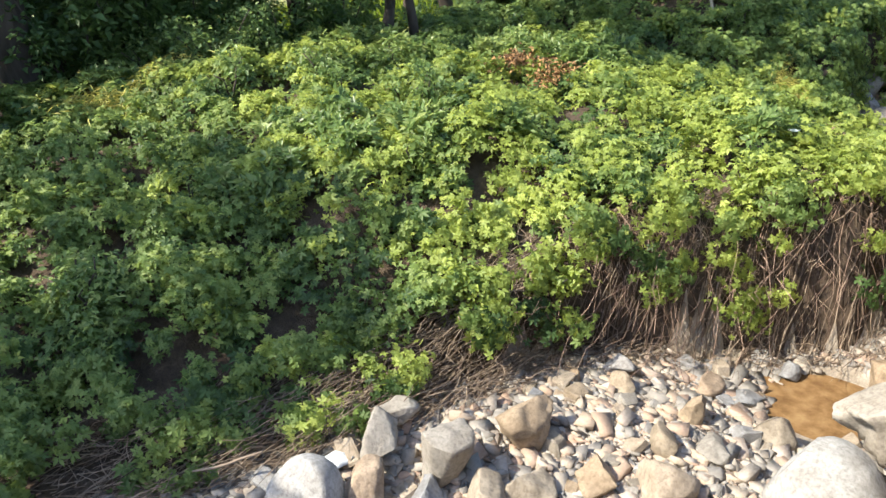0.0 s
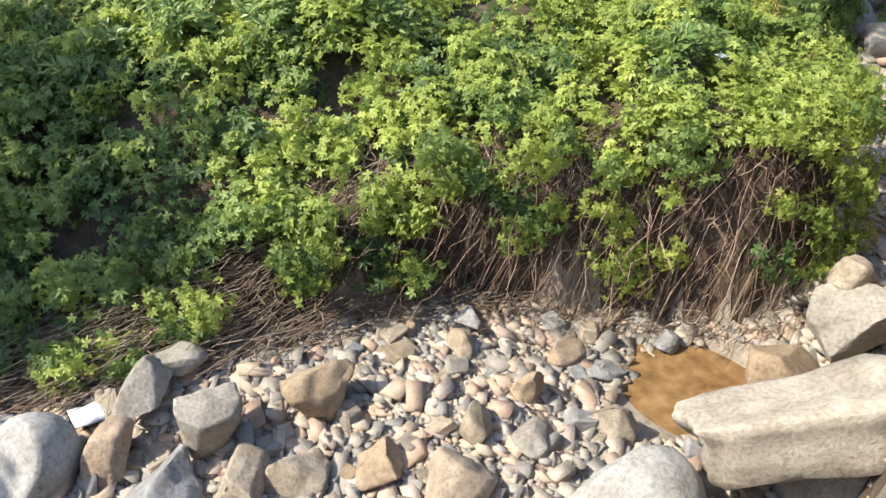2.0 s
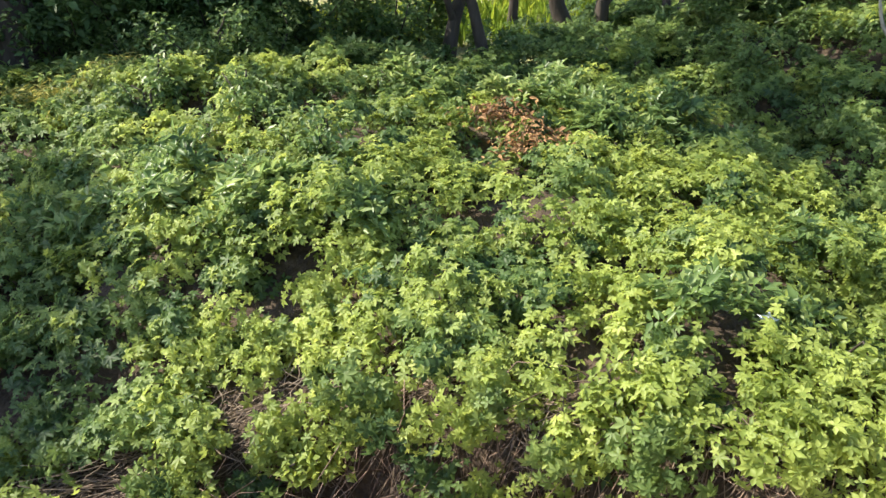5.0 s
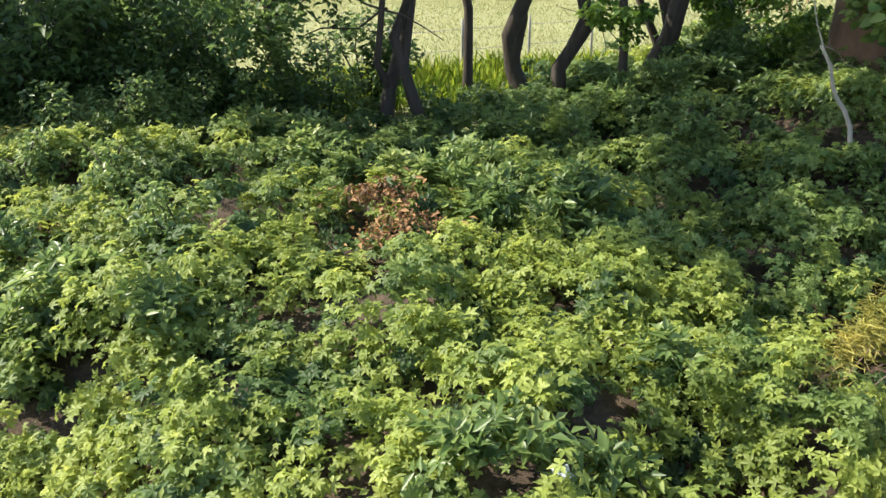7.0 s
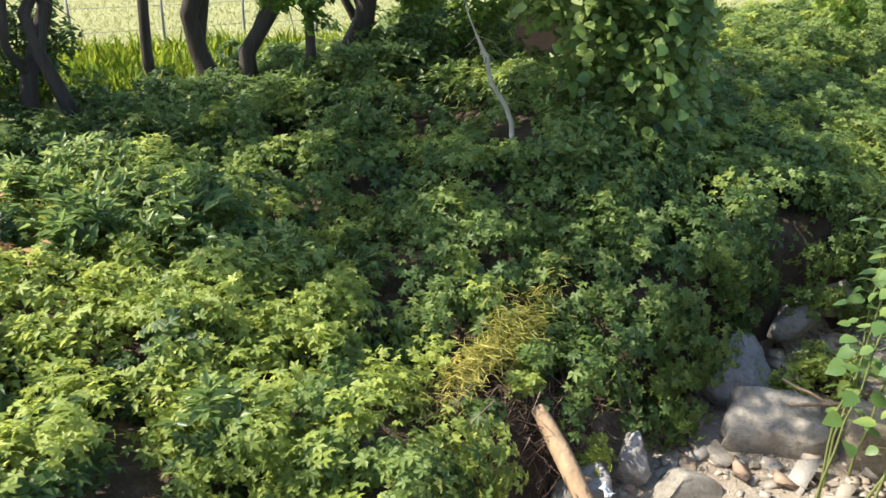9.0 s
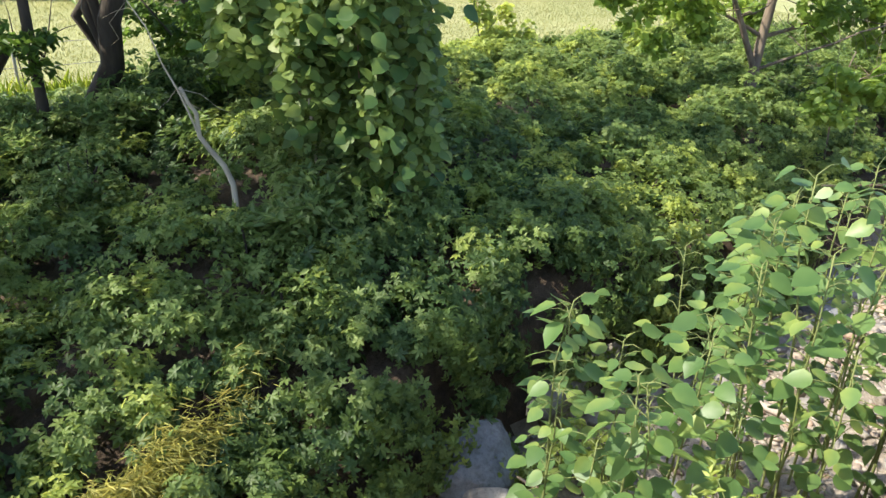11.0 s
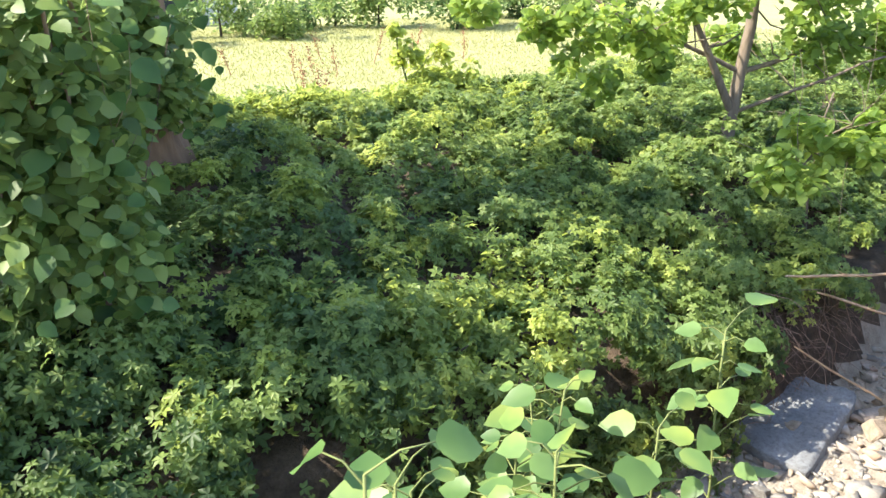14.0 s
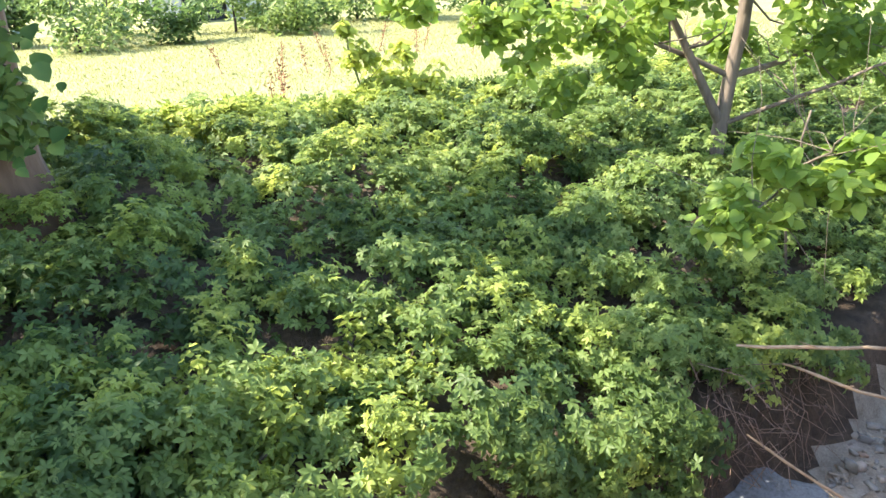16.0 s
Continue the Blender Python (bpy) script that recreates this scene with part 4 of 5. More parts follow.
for x, y, w, h in ((6.2, 7.4, 0.9, 0.75), (5.6, 8.6, 0.8, 0.7), (4.6, 9.3, 0.8, 0.8), (7.6, 9.2, 0.8, 0.6), (9.4, 8.8, 0.7, 0.6), (10.9, 9.6, 0.8, 0.6), (11.7, 8.3, 0.8, 0.55), (12.5, 9.0, 0.9, 0.7), (12.2, 6.9, 0.8, 0.55), (13.3, 6.2, 0.8, 0.5), (13.5, 6.85, 0.8, 0.5), (14.1, 6.6, 0.8, 0.5), (13.9, 6.1, 0.8, 0.5), (16.8, 6.2, 0.9, 0.4), (17.9, 5.35, 0.8, 0.4), (17.4, 5.25, 0.7, 0.35), (16.6, 5.2, 0.7, 0.35), (18.9, 8.6, 1.0, 0.5), (5.2, 6.2, 0.7, 0.55), (3.3, 7.6, 0.9, 0.7), (1.6, 7.2, 0.9, 0.7), (5.2, 10.7, 1.5, 0.95), (6.1, 11.0, 1.5, 0.9), (4.5, 11.2, 1.2, 0.7)):
    thicket_shrub(int(rng0.integers(1e6)), x, y, w, h, M_LEAF_GREY if x < 13 and h > 0.58 else M_LEAF_MID, int(1100 * w), 0.08, "bushy green weed standing above the creeper")
# Those at x 16 to 18 paint a sunlit patch with yellow leaves
for x, y, w, h in ((16.6, 6.4, 0.8, 0.45), (17.2, 6.7, 0.7, 0.4), (18.0, 6.6, 0.8, 0.42), (16.1, 6.9, 0.7, 0.4), (14.7, 4.55, 0.6, 0.4), (15.3, 4.4, 0.6, 0.4), (8.3, 2.7, 0.8, 0.4), (9.0, 3.2, 0.8, 0.4), (7.5, 3.3, 0.8, 0.4), (4.6, 4.9, 0.8, 0.4), (5.5, 4.4, 0.8, 0.4), (9.6, 5.2, 0.9, 0.45), (10.5, 5.6, 0.9, 0.45), (8.8, 5.7, 0.9, 0.45), (9.4, 6.5, 0.9, 0.5), (16.9, 6.0, 0.8, 0.45), (17.7, 6.1, 0.8, 0.4)):
    thicket_shrub(int(rng0.integers(1e6)), x, y, w, h, M_LEAF_YELLOW, int(1300 * w), 0.075, "yellow-green bush of creeper on the bank, its tint partly sunlight")

for x, y, w, h in ((26.5, 6.5, 2.0, 1.2), (28.0, 7.5, 2.2, 1.6), (29.5, 6.5, 2.4, 1.6), (26.0, 4.6, 1.6, 1.0), (30.5, 9.0, 2.4, 1.8), (28.5, 5.0, 2.2, 1.5)):
    thicket_shrub(int(rng0.integers(1e6)), x, y, w, h, M_LEAF_MID, int(900 * w), 0.12, "shaded green shrub beyond the spreading tree")

# big trunk wrapped in vine, standing on the mound's end
# Its crown is unseen; the clumps are placed to shade the bank beyond
tree("vine_clad_tree", 120, on(15.5, 9.65), (15.62, 9.8, 4.6), 0.52, ((0.55, (13.9, 8.6, 3.4), 0.13), (0.6, (16.5, 8.3, 3.7), 0.12), (0.7, (17.5, 8.9, 3.9), 0.1)), (((15.0, 9.8, 4.2), 1.3), ((16.4, 7.8, 3.5), 1.25), ((17.7, 8.8, 3.9), 1.3)), M_BARK_RED, M_LEAF_TREE, 3000, 0.15, "thick reddish-barked tree clad in climbing vine", True, 0.03)
tree("sapling", 121, on(13.62, 7.25), (13.25, 7.85, 0.15), 0.03, ((0.6, (12.9, 7.9, 0.9), 0.012),), (), M_PALE_STEM, M_LEAF_TREE, 0, 0.1, "thin crooked pale stem rising from the weeds", False, 0.05)
tree("sapling", 122, on(14.25, 7.25), (14.3, 7.5, 1.4), 0.02, ((0.5, (14.1, 7.2, 0.6), 0.01),), (), M_PALE_STEM, M_LEAF_TREE, 0, 0.1, "thin pale vine stem hanging by the big trunk", False, 0.05)
tree("sapling", 123, on(14.95, 6.7), (14.7, 6.9, 1.2), 0.018, ((0.5, (15.2, 6.6, 0.2), 0.01),), (), M_ROOT, M_LEAF_TREE, 0, 0.1, "brown woody vine stem looping from the weeds", False, 0.06)

# tree at the field's corner, with broad leaves
tree("persimmon_tree", 130, on(22.95, 8.75), (23.7, 9.1, 3.4), 0.085, ((0.12, (21.9, 9.2, 1.5), 0.06), (0.2, (24.6, 8.6, 0.4), 0.04), (0.35, (23.0, 8.2, 2.2), 0.05), (0.3, (24.4, 9.6, 2.0), 0.05), (0.12, (24.2, 7.3, 0.3), 0.03), (0.2, (21.0, 9.5, 1.0), 0.035)), (((21.5, 9.4, 0.5), 0.62), ((20.6, 9.8, 0.65), 0.5), ((19.9, 10.2, 0.85), 0.4), ((22.3, 8.5, 1.1), 0.6), ((23.4, 8.0, 1.1), 0.7), ((24.5, 8.2, 0.4), 0.9), ((25.4, 7.8, 0.3), 0.9), ((24.6, 7.0, 0.1), 0.7), ((22.0, 9.2, 0.1), 0.3), ((21.3, 9.4, -0.1), 0.36), ((23.9, 9.6, 0.2), 0.6), ((22.6, 9.9, 0.3), 0.5), ((20.9, 9.6, 0.3), 0.36), ((23.2, 9.4, 2.2), 1.0)), M_BARK_GREY, M_LEAF_LIGHT, 6600, 0.135, "spreading tree with forked grey trunk and broad drooping leaves", True, 0.05, (-0.25, -0.3, 0.8))
tree("young_tree", 131, on(21.9, 6.5), (21.5, 6.3, 0.2), 0.014, ((0.7, (20.6, 5.9, -0.35), 0.014), (0.8, (21.4, 5.9, 0.1), 0.014), (0.6, (21.9, 6.0, -0.2), 0.014)), (((20.6, 5.95, -0.45), 0.34), ((21.1, 5.9, -0.25), 0.34), ((21.6, 5.8, -0.1), 0.36), ((20.9, 6.1, -0.05), 0.3)), M_BARK_GREY, M_LEAF_LIGHT, 760, 0.125, "young tree with large light green drooping leaves", True, 0.03)
tree("crest_sapling", 132, on(20.0, 12.5), (19.75, 12.5, 0.45), 0.02, ((0.5, (20.4, 12.4, 0.0), 0.01), (0.4, (20.7, 12.4, -0.3), 0.01)), (((20.15, 12.5, -0.4), 0.5), ((19.9, 12.5, 0.0), 0.32), ((19.75, 12.5, 0.38), 0.18), ((20.5, 12.5, -0.15), 0.36), ((20.9, 12.5, -0.45), 0.42), ((19.4, 12.4, -0.6), 0.4)), M_STEM, M_LEAF_SUNLIT, 1500, 0.12, "sapling on the sunny crest, leaves coloured bright as if backlit", True, 0.03, (-0.5, 0.2, 0.8))


# ---- broad single leaves: climbing vine and knotweed ----
def broad_leaf_mesh(name, length, width, mat, fold, droop):
    one = np.zeros((1, 3))
    v, t = broad_geometry(one, one + (1, 0, 0), one + (0, 0, 1), np.array([length]), np.array([width]), fold, droop)
    return mesh_from(name, v, t, mat, True)


VINE_LEAVES = [broad_leaf_mesh("leaf", 0.145, w * 0.92, M_LEAF_VINE_SHADED, f, d) for w, f, d in ((0.16, 0.12, 0.2), (0.15, 0.2, 0.1), (0.14, 0.05, 0.28))]
KNOT_LEAVES = [broad_leaf_mesh("leaf", 0.15, w * 1.02, M_LEAF_BIG, f, d) for w, f, d in ((0.115, 0.12, 0.15), (0.12, 0.22, 0.25), (0.105, 0.05, 0.05))]


def set_leaf(thing, meshes, rng, place, way, up, size):
    way = Vector(way).normalized()
    side = Vector(up).cross(way).normalized()
    nrm = way.cross(side)
    m = Matrix((way, side, nrm)).transposed().to_4x4()
    ob = new("leaf", meshes[int(rng.integers(len(meshes)))])
    ob.parent = thing
    ob.matrix_basis = Matrix.Translation(place) @ m @ Matrix.Scale(size, 4)
    return ob


def climbing_vine(seed, base, drops, label):
    """drops: hanging runs as (top, bottom, leaf count)."""
    rng = np.random.default_rng(seed)
    base = np.array(base, float)
    thing = empty("climbing_vine", base)
    for top, bottom, count in drops:
        line = bent(np.array(top) - base, np.array(bottom) - base, 8, rng, 0.05)
        part("vine_stem", mesh_from("vine_stem", *tube(line, np.linspace(0.014, 0.006, 8), 5), M_ROOT, True), thing)
        for _ in range(count):
            t = rng.uniform(0, 7)
            i = min(int(t), 6)
            p = line[i] + (line[i + 1] - line[i]) * (t - i) + rng.normal(0, 0.19, 3)
            way = (rng.normal(-0.2, 0.6), rng.normal(-0.55, 0.4), rng.uniform(-1.0, -0.1))
            up = (rng.normal(-0.2, 0.35), rng.normal(-0.75, 0.3), rng.uniform(0.3, 1.0))
            set_leaf(thing, VINE_LEAVES, rng, p, way, up, rng.uniform(0.6, 1.25))
    spots = [np.array(t) * s + np.array(u) * (1 - s) - base for t, u, _ in drops for s in (0.1, 0.3, 0.5, 0.7, 0.9)]
    part("small_foliage", mesh_from("small_foliage", *crown_leaves(rng, spots, [0.3] * len(spots), 120 * len(spots), 0.12, (-0.2, -0.6, 0.7), True, 1.0), M_LEAF_MID), thing)
    return tagged(thing, label, "vine")


climbing_vine(141, on(14.5, 7.2), (((14.1, 6.9, 1.35), (14.0, 6.9, 0.2), 40), ((14.45, 6.6, 1.35), (14.45, 6.5, -0.2), 62), ((14.8, 6.5, 1.35), (14.9, 6.5, -0.5), 66), ((14.95, 6.9, 1.35), (15.05, 6.8, -0.5), 60), ((15.0, 7.7, 1.35), (15.1, 7.6, -0.3), 50), ((14.7, 7.4, 1.35), (14.75, 7.2, -0.6), 56), ((13.6, 7.4, 1.35), (13.7, 7.3, 0.5), 30), ((14.6, 7.0, 1.35), (14.65, 6.85, -0.7), 60), ((14.3, 7.6, 1.35), (14.35, 7.4, -0.4), 50)), "broad-leaved climbing vine hanging in a curtain before the trunk")
climbing_vine(142, on(15.5, 9.0), (((15.5, 9.05, 1.4), (15.6, 9.0, 0.1), 34), ((15.75, 9.15, 0.9), (15.85, 9.1, 0.15), 34), ((15.1, 8.9, 1.4), (15.0, 8.8, 0.2), 40), ((14.7, 9.0, 1.4), (14.7, 8.9, 0.3), 30)), "vine coloured dark for shade, wrapping the reddish trunk")


def knotweed(seed, x, y, height, lean, leaves):
    rng = np.random.default_rng(seed)
    base = np.array(on(x, y))
    thing = empty("knotweed", base)
    line = bent((0, 0, 0), (lean[0], lean[1], height), 9, rng, 0.02)
    part("stalk", mesh_from("stalk", *tube(line, np.linspace(0.012, 0.004, 9), 6), M_STEM, True), thing)
    for j in range(leaves):
        t = 8 * (1 - (j / leaves) ** 1.2 * 0.55)
        i = min(int(t), 7)
        p = line[i] + (line[i + 1] - line[i]) * (t - i)
        a = j * 2.4 + rng.uniform(-0.4, 0.4)
        out = np.array((np.cos(a), np.sin(a), 0.25 + rng.normal(0, 0.15)))
        reach = rng.uniform(0.03, 0.16)
        tip = p + out * reach
        part("leaf_stalk", mesh_from("leaf_stalk", *tube(np.stack((p, (p + tip) / 2 + (0, 0, 0.02), tip)), (0.004, 0.003, 0.002), 3), M_STEM), thing)
        set_leaf(thing, KNOT_LEAVES, rng, tip, (out[0], out[1], rng.uniform(-0.7, 0.2)), (rng.normal(-0.1, 0.45), rng.normal(-0.2, 0.45), 1), rng.uniform(0.5, 1.05))
    return tagged(thing, "tall knotweed stalk with broad heart-shaped light green leaves", "plant", "knotweed by the creek")


rngk = np.random.default_rng(151)
for x, y, top in ((13.85, 2.85, -0.1), (14.05, 3.15, -0.55), (14.2, 2.75, -0.05), (14.45, 3.1, -0.1), (14.6, 2.75, 0.15), (14.8, 3.3, 0.05), (14.85, 2.55, 0.3), (15.05, 2.75, 0.55), (15.0, 3.0, 0.3), (15.15, 2.45, 0.4), (15.3, 2.7, 0.5), (15.35, 3.1, 0.35), (15.45, 2.45, 0.5), (15.6, 2.75, 0.42), (15.7, 2.5, 0.42), (15.75, 3.0, 0.3), (15.25, 3.4, 0.0), (14.5, 3.5, -0.5), (14.35, 2.5, -0.3), (14.7, 2.3, -0.1), (15.65, 3.45, 0.1), (16.35, 3.3, -0.05), (16.7, 3.4, 0.2), (16.2, 3.1, -0.3), (16.0, 3.75, -0.1), (16.15, 3.6, 0.05), (15.9, 3.55, -0.25), (16.3, 3.85, -0.2), (13.6, 2.9, -0.5), (13.7, 3.25, -0.4), (13.95, 3.35, 0.0), (13.5, 2.6, -0.7), (14.2, 3.5, -0.3), (14.05, 2.55, -0.2)):
    knotweed(int(rngk.integers(1e6)), x, y, top - float(land(x, y)), rngk.normal(0, 0.1, 2), 34)


def near_weed(seed, x, y, z, stalks, height, label):
    """Leafy weed rooted in the edge of the path's bank."""
    rng = np.random.default_rng(seed)
    base = np.array((x, y, z))
    thing = empty("weed", base)
    pts = []
    for _ in range(stalks):
        e = np.array((rng.normal(0, 0.14), abs(rng.normal(0.36, 0.14)), height * rng.uniform(0.6, 1.05)))
        line = bent((0, 0, 0), e, 7, rng, 0.015)
        part("stalk", mesh_from("stalk", *tube(line, np.linspace(0.005, 0.002, 7), 4), M_STEM), thing)
        pts.append(line[2:])
    p = np.concatenate(pts)
    p = np.repeat(p, 2, 0) + rng.normal(0, 0.02, (len(p) * 2, 3))
    up = unit(np.array((0, 0.1, 1.0)) + rng.normal(0, 0.3, (len(p), 3)))
    part("foliage", mesh_from("foliage", *sprigs(rng, p, up, 5, 0.06, 0.09), M_LEAF_YELLOW), thing)
    return tagged(thing, label, "weed")


near_weed(161, 5.95, 0.2, -0.95, 16, 1.0, "bright green leafy weed growing from the near bank's edge")
near_weed(162, 6.2, 0.26, -1.0, 10, 0.9, "bright green leafy weed growing from the near bank's edge")
near_weed(163, 13.6, 1.68, -1.0, 10, 0.6, "bright green leafy weed low on the near bank")
near_weed(164, 13.9, 1.76, -1.1, 8, 0.6, "bright green leafy weed low on the near bank")


# ---- creek litter ----
def driftwood(seed, a, b, r, label, mat=M_DRIFT):
    rng = np.random.default_rng(seed)
    a, b = np.array(a, float), np.array(b, float)
    thing = empty("driftwood", a)
    part("log", mesh_from("log", *tube(bent(a - a, b - a, 7, rng, 0.012), r * np.array((0.7, 0.9, 1, 1, 0.95, 0.9, 0.85)), 10), mat, True), thing)
    stub = (b - a) * 0.55
    part("branch_stub", mesh_from("branch_stub", *tube(bent(stub, stub + rng.normal(0, 0.12, 3), 3, rng, 0.01), (r * 0.4, r * 0.3, r * 0.15), 6), mat, True), thing)
    return tagged(thing, label, "driftwood")


driftwood(171, (12.15, 4.62, -2.0), (12.25, 3.75, -2.62), 0.075, "broken tan log sliding from the bank into the creek")
driftwood(172, (14.3, 4.05, -2.25), (15.1, 3.75, -2.3), 0.018, "thin bleached branch lying across the boulders")
driftwood(173, (14.5, 4.3, -2.2), (14.9, 3.7, -2.35), 0.014, "thin bleached branch lying across the boulders")
driftwood(174, (20.45, 5.75, -1.3), (21.3, 5.15, -1.25), 0.014, "thin pale cane lying out over the bare bank")
driftwood(175, (20.9, 5.7, -1.55), (21.5, 5.1, -1.75), 0.013, "pale weathered branch on the bare bank")
driftwood(176, (20.4, 5.5, -1.9), (20.9, 4.9, -2.3), 0.011, "pale root reaching down the bare bank")
driftwood(177, (1.3, 15.2, -1.15), (3.6, 14.4, -0.95), 0.10, "grey dead log lying in the shaded brush", M_BARK_GREY)
driftwood(178, (2.2, 14.2, -1.1), (4.6, 14.0, -0.7), 0.05, "grey dead branch lying in the shaded brush", M_BARK_GREY)
driftwood(179, (1.6, 4.95, -2.85), (2.1, 4.65, -2.75), 0.012, "bare forked dead branch among the dead stems", M_STRAW)


def dead_leaf_patch(seed, x, y, r, count, mat, name, label, stretch=(1, 1), turn=0.0, slim=0.4, size=0.08, rise=0.14):
    rng = np.random.default_rng(seed)
    u = rng.normal(0, 0.5, (count, 2)) * r * np.array(stretch)
    c, s = math.cos(turn), math.sin(turn)
    px, py = x + u[:, 0] * c - u[:, 1] * s, y + u[:, 0] * s + u[:, 1] * c
    p = np.stack((px, py, canopy(px, py) + rng.uniform(-0.04, rise, count)), 1)
    a = rng.uniform(0, 6.28, count)
    way = np.stack((np.cos(a), np.sin(a), rng.normal(-0.2, 0.4, count)), 1)
    ln = size * rng.uniform(0.6, 1.4, count)
    me = mesh_from(name, *leaf_geometry(p, way, np.array((0, 0, 1.0)) + rng.normal(0, 0.5, (count, 3)), ln, ln * slim), mat)
    return tagged(new(name, me), label, "litter", kind="stuff")


dead_leaf_patch(181, 8.2, 7.5, 0.42, 420, M_DEAD_LEAF, "dead_leaves", "heap of dry reddish-brown leaves in the creeper", (1.0, 0.5))
dead_leaf_patch(182, 8.3, 6.9, 0.5, 260, M_DEAD_LEAF, "dead_leaves", "dry brown leaves among thin weeds", (1.0, 0.5))
dead_leaf_patch(183, 3.5, 10.3, 0.8, 600, M_DODDER, "dodder", "sunlit yellow-orange dodder over the weeds", (1.2, 0.5), 0.0, 0.1, 0.14, 0.2)
dead_leaf_patch(184, 12.15, 5.15, 0.8, 3200, M_DODDER, "dodder", "yellow dodder strands draped along the bank's edge", (1.0, 0.22), 0.5, 0.07, 0.11, 0.14)


def scrap(x, y, z, size, mat, label, seed):
    rng = np.random.default_rng(seed)
    g = np.linspace(-0.5, 0.5, 6)
    X, Y = np.meshgrid(g, g, indexing="ij")
    Z = 0.12 * np.sin(X * 5 + seed) * np.cos(Y * 4) + rng.normal(0, 0.03, X.shape)
    v = np.stack((X, Y, Z), -1).reshape(-1, 3) * size
    i, j = np.meshgrid(np.arange(5), np.arange(5), indexing="ij")
    a = i * 6 + j
    q = np.stack((a, a + 6, a + 7, a + 1), -1).reshape(-1, 4)
    ob = new("plastic_scrap", mesh_from("plastic_scrap", v, q, mat, True))
    ob.location = (x, y, z)
    solid = ob.modifiers.new("thick", "SOLIDIFY")
    solid.thickness = 0.004
    return tagged(ob, label, "litter")


scrap(2.62, 4.38, -2.98, (0.26, 0.2, 0.3), M_PLASTIC, "crumpled pale bluish plastic scrap among the dead stems", 1)
scrap(8.6, 3.5, float(canopy(8.6, 3.5)) + 0.02, (0.1, 0.1, 0.12), M_PLASTIC, "small white plastic scrap caught in the creeper", 2)
scrap(12.4, 4.0, -2.4, (0.08, 0.12, 0.34), M_PLASTIC, "torn whitish plastic strip beside the log", 3)
scrap(21.4, 4.75, -2.45, (0.3, 0.2, 0.12), M_BLUE, "faded blue plastic scrap on the creek stones", 4)


# ---- the field and what lies beyond ----
def build_grass(name, seed, n, x0, x1, y0, y1, height, width, mat, label):
    rng = np.random.default_rng(seed)
    x, y = rng.uniform(x0, x1, n), rng.uniform(y0, y1, n)
    ok = ((y - table(x, FOOT)) > 6.2) & ((x > 14.5) | (y > 12.3))
    x, y = x[ok], y[ok]
    p = np.stack((x, y, land(x, y) - 0.02), 1)
    way = np.stack((rng.normal(0, 0.35, len(x)), rng.normal(0, 0.35, len(x)), np.ones(len(x))), 1)
    a = rng.uniform(0, 6.28, len(x))
    up = np.stack((np.cos(a), np.sin(a), np.zeros(len(x))), 1)
    ln = height * rng.uniform(0.5, 1.3, len(x))
    me = mesh_from(name, *leaf_geometry(p, way, up, ln, np.full(len(x), width), 0.2, 0.25), mat)
    return tagged(new(name, me), label, "grass", kind="stuff")


build_grass("field_grass", 201, 110000, 2, 40, 12, 34, 0.085, 0.02, M_GRASS, "tall pale yellow-green grass of the sunny field")
build_grass("verge_grass", 202, 15000, 4, 27, 10.8, 15.5, 0.40, 0.025, M_GRASS_GREEN, "bright green grass and weeds along the field's edge")
leafy("verge_weeds", 203, 14.0, 27.0, 6.0, 8.6, 8, M_LEAF_YELLOW, 7, 0.10, 0.17, lambda x, y: np.ones_like(x) * 0.8, "sunlit yellow-green weeds behind the crest", 0.0)


def dock(seed, x, y, h):
    rng = np.random.default_rng(seed)
    base = np.array((x, y, float(land(x, y))))
    thing = empty("dock_stalk", base)
    line = bent((0, 0, 0), (rng.normal(0, 0.12), rng.normal(0, 0.1), h), 6, rng, 0.02)
    part("stalk", mesh_from("stalk", *tube(line, np.linspace(0.012, 0.006, 6), 5), M_DOCK), thing)
    p = np.repeat(line[2:], 22, 0) + rng.normal(0, 0.045, (88, 3)) * (1, 1, 1.6)
    ln = rng.uniform(0.03, 0.06, 88)
    part("seed_head", mesh_from("seed_head", *leaf_geometry(p, rng.normal(0, 1, (88, 3)), rng.normal(0, 1, (88, 3)), ln, ln * 0.7), M_DOCK), thing)
    return tagged(thing, "dry reddish-brown dock stalk standing in the field", "plant", "dock stalks in the field")


rngd = np.random.default_rng(211)
for x, y in ((20.6, 20.0), (21.3, 20.6), (21.6, 19.8), (23.4, 21.5), (24.2, 20.8), (19.4, 21.5), (25.2, 22.5), (22.4, 23.0), (26.0, 21.0), (20.0, 17.6), (19.2, 14.2), (18.9, 13.8)):
    dock(int(rngd.integers(1e6)), x, y, rngd.uniform(0.6, 0.95))


def far_bush(seed, x, y, w, h, mat):
    rng = np.random.default_rng(seed)
    base = np.array((x, y, float(land(x, y))))
    thing = empty("bush", base)
    centres = [np.array((rng.normal(0, w * 0.28), rng.normal(0, w * 0.2), h * rng.uniform(0.15, 0.85))) for _ in range(14)]
    part("stem", mesh_from("stem", *tube(bent((0, 0, -0.1), (0, 0, h * 0.6), 4, rng, 0.03), np.linspace(0.06, 0.02, 4), 5), M_BARK), thing)
    part("foliage", mesh_from("foliage", *crown_leaves(rng, centres, rng.uniform(0.18, 0.34, 14) * w, 900, 0.24), mat), thing)
    return tagged(thing, "bushy green hedge shrub at the field's far edge", "bush", "hedge beyond the field")


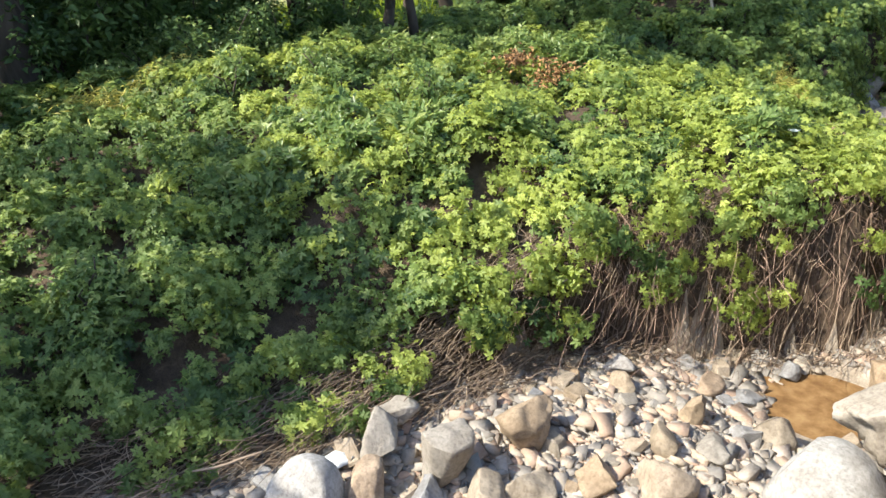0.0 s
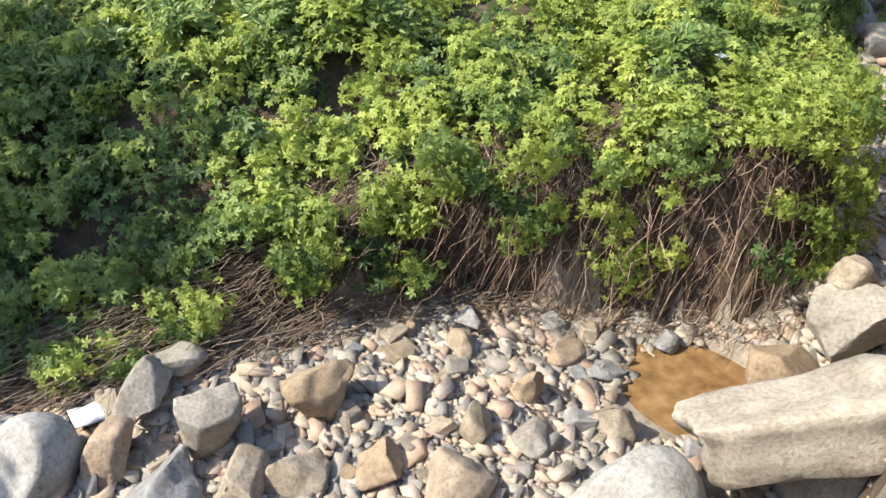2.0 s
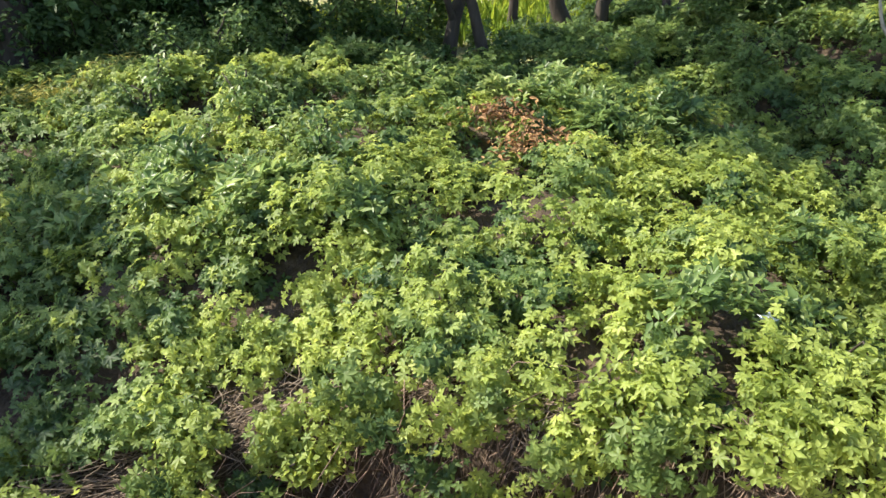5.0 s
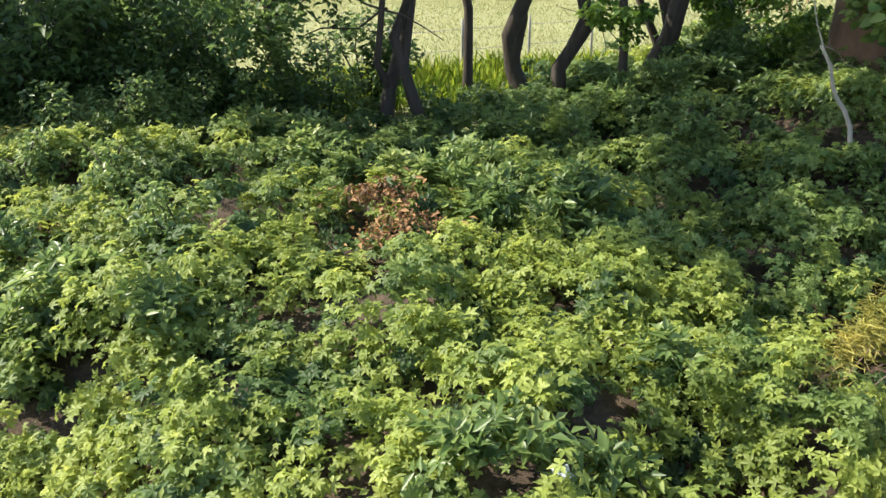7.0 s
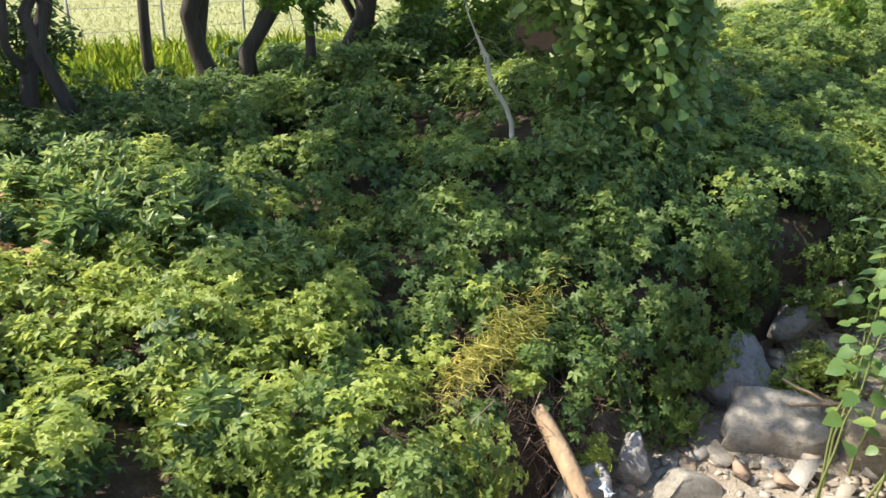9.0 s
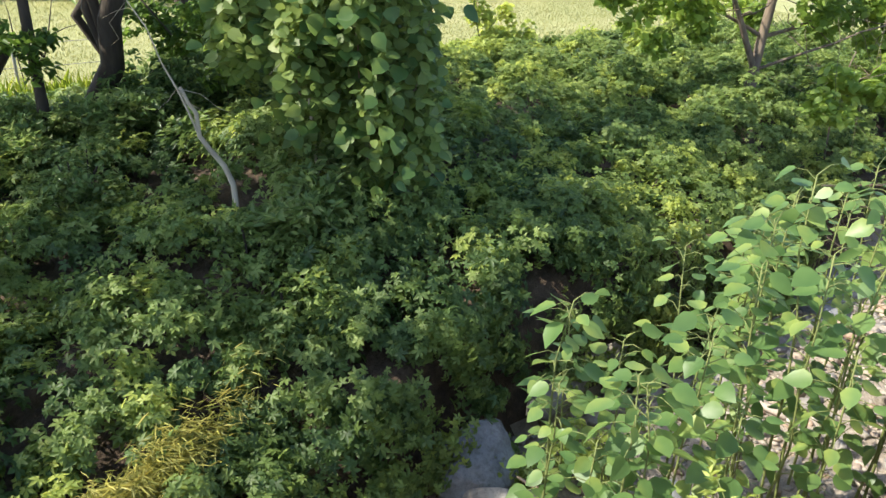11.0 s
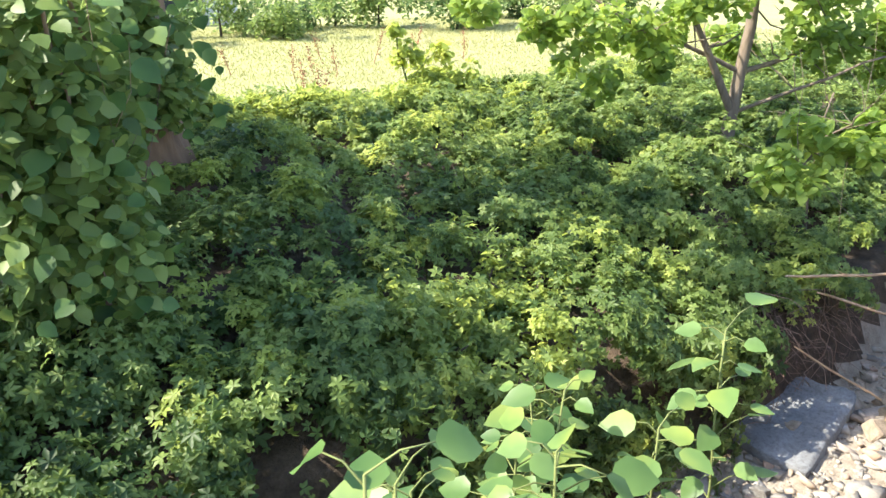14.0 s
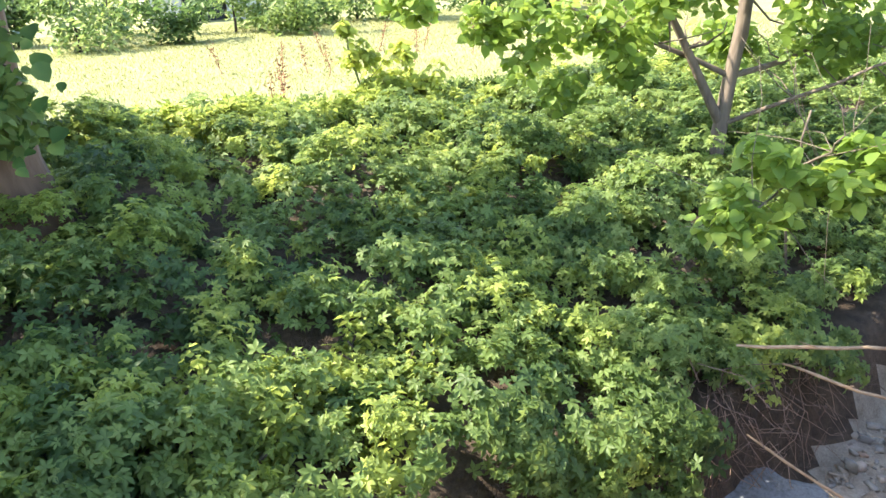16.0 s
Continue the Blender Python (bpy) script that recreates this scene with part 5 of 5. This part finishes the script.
rngb = np.random.default_rng(221)
for i in range(24):
    far_bush(int(rngb.integers(1e6)), 2 + i * 1.75 + rngb.uniform(-0.5, 0.5), rngb.uniform(28.5, 33), rngb.uniform(2.0, 3.2), rngb.uniform(1.3, 2.6), (M_LEAF_MID, M_LEAF_DARK_SHADED, M_LEAF_GREY)[i % 3])
for i in range(12):
    far_bush(int(rngb.integers(1e6)), -6 + i * 5.0 + rngb.uniform(-1, 1), rngb.uniform(44, 52), 6.5, rngb.uniform(5, 8), M_LEAF_DARK_SHADED)


def block(name, size, place, mat, parent, label=""):
    bm = bmesh.new()
    bmesh.ops.create_cube(bm, size=1)
    bmesh.ops.scale(bm, vec=size, verts=bm.verts)
    bmesh.ops.bevel(bm, geom=bm.edges[:], offset=min(size) * 0.08, segments=1, affect="EDGES")
    me = bpy.data.meshes.new(name)
    bm.to_mesh(me)
    bm.free()
    me.materials.append(mat)
    ob = part(name, me, parent, label)
    ob.location = place
    return ob


shed = empty("shed", (21.2, 37.5, FIELD_Z))
for px, w in ((-1.6, 1.4), (1.6, 1.4)):
    block("wall", (w, 0.12, 2.1), (px, -1.4, 1.05), M_WALL, shed)
block("wall", (1.8, 0.12, 0.5), (0, -1.4, 1.85), M_WALL, shed)
block("wall", (0.12, 2.7, 2.1), (-2.24, 0.02, 1.05), M_WALL, shed)
block("wall", (0.12, 2.7, 2.1), (2.24, 0.02, 1.05), M_WALL, shed)
block("wall", (4.6, 0.12, 2.1), (0, 1.44, 1.05), M_WALL, shed)
# Panel set back in the opening, coloured as the shade inside
block("doorway_shade", (1.6, 0.06, 1.55), (0, -1.2, 0.8), M_UNLIT, shed, "dark panel standing for the unlit inside of the shed")
for sgn in (-1, 1):
    r = block("roof", (5.0, 1.9, 0.08), (0, sgn * 0.84, 2.36), M_ROOF, shed, "pale bluish metal roof")
    r.rotation_euler = (-sgn * 0.3, 0, 0)
tagged(shed, "small pale farm shed with bluish metal roof beyond the field", "shed")

fence = empty("fence", (0, 0, 0))
for i in range(4):
    x, y = 9.6 + i * 1.5, 15.2 + 0.25 * i
    z = float(land(x, y))
    rngp = np.random.default_rng(300 + i)
    part("post", mesh_from("post", *tube(bent((x, y, z - 0.1), (x + rngp.normal(0, 0.03), y, z + 1.0), 4, rngp, 0.004), (0.03, 0.028, 0.028, 0.024), 6), M_POST, True), fence)
for h in (0.45, 0.85):
    a, b = (9.6, 15.2, float(land(9.6, 15.2)) + h), (14.1, 15.95, float(land(14.1, 15.95)) + h)
    part("wire", mesh_from("wire", *tube(bent(a, b, 12, np.random.default_rng(320), 0.008), np.full(12, 0.006), 4), M_POST), fence)
tagged(fence, "low wire fence with thin weathered posts along the field", "fence")
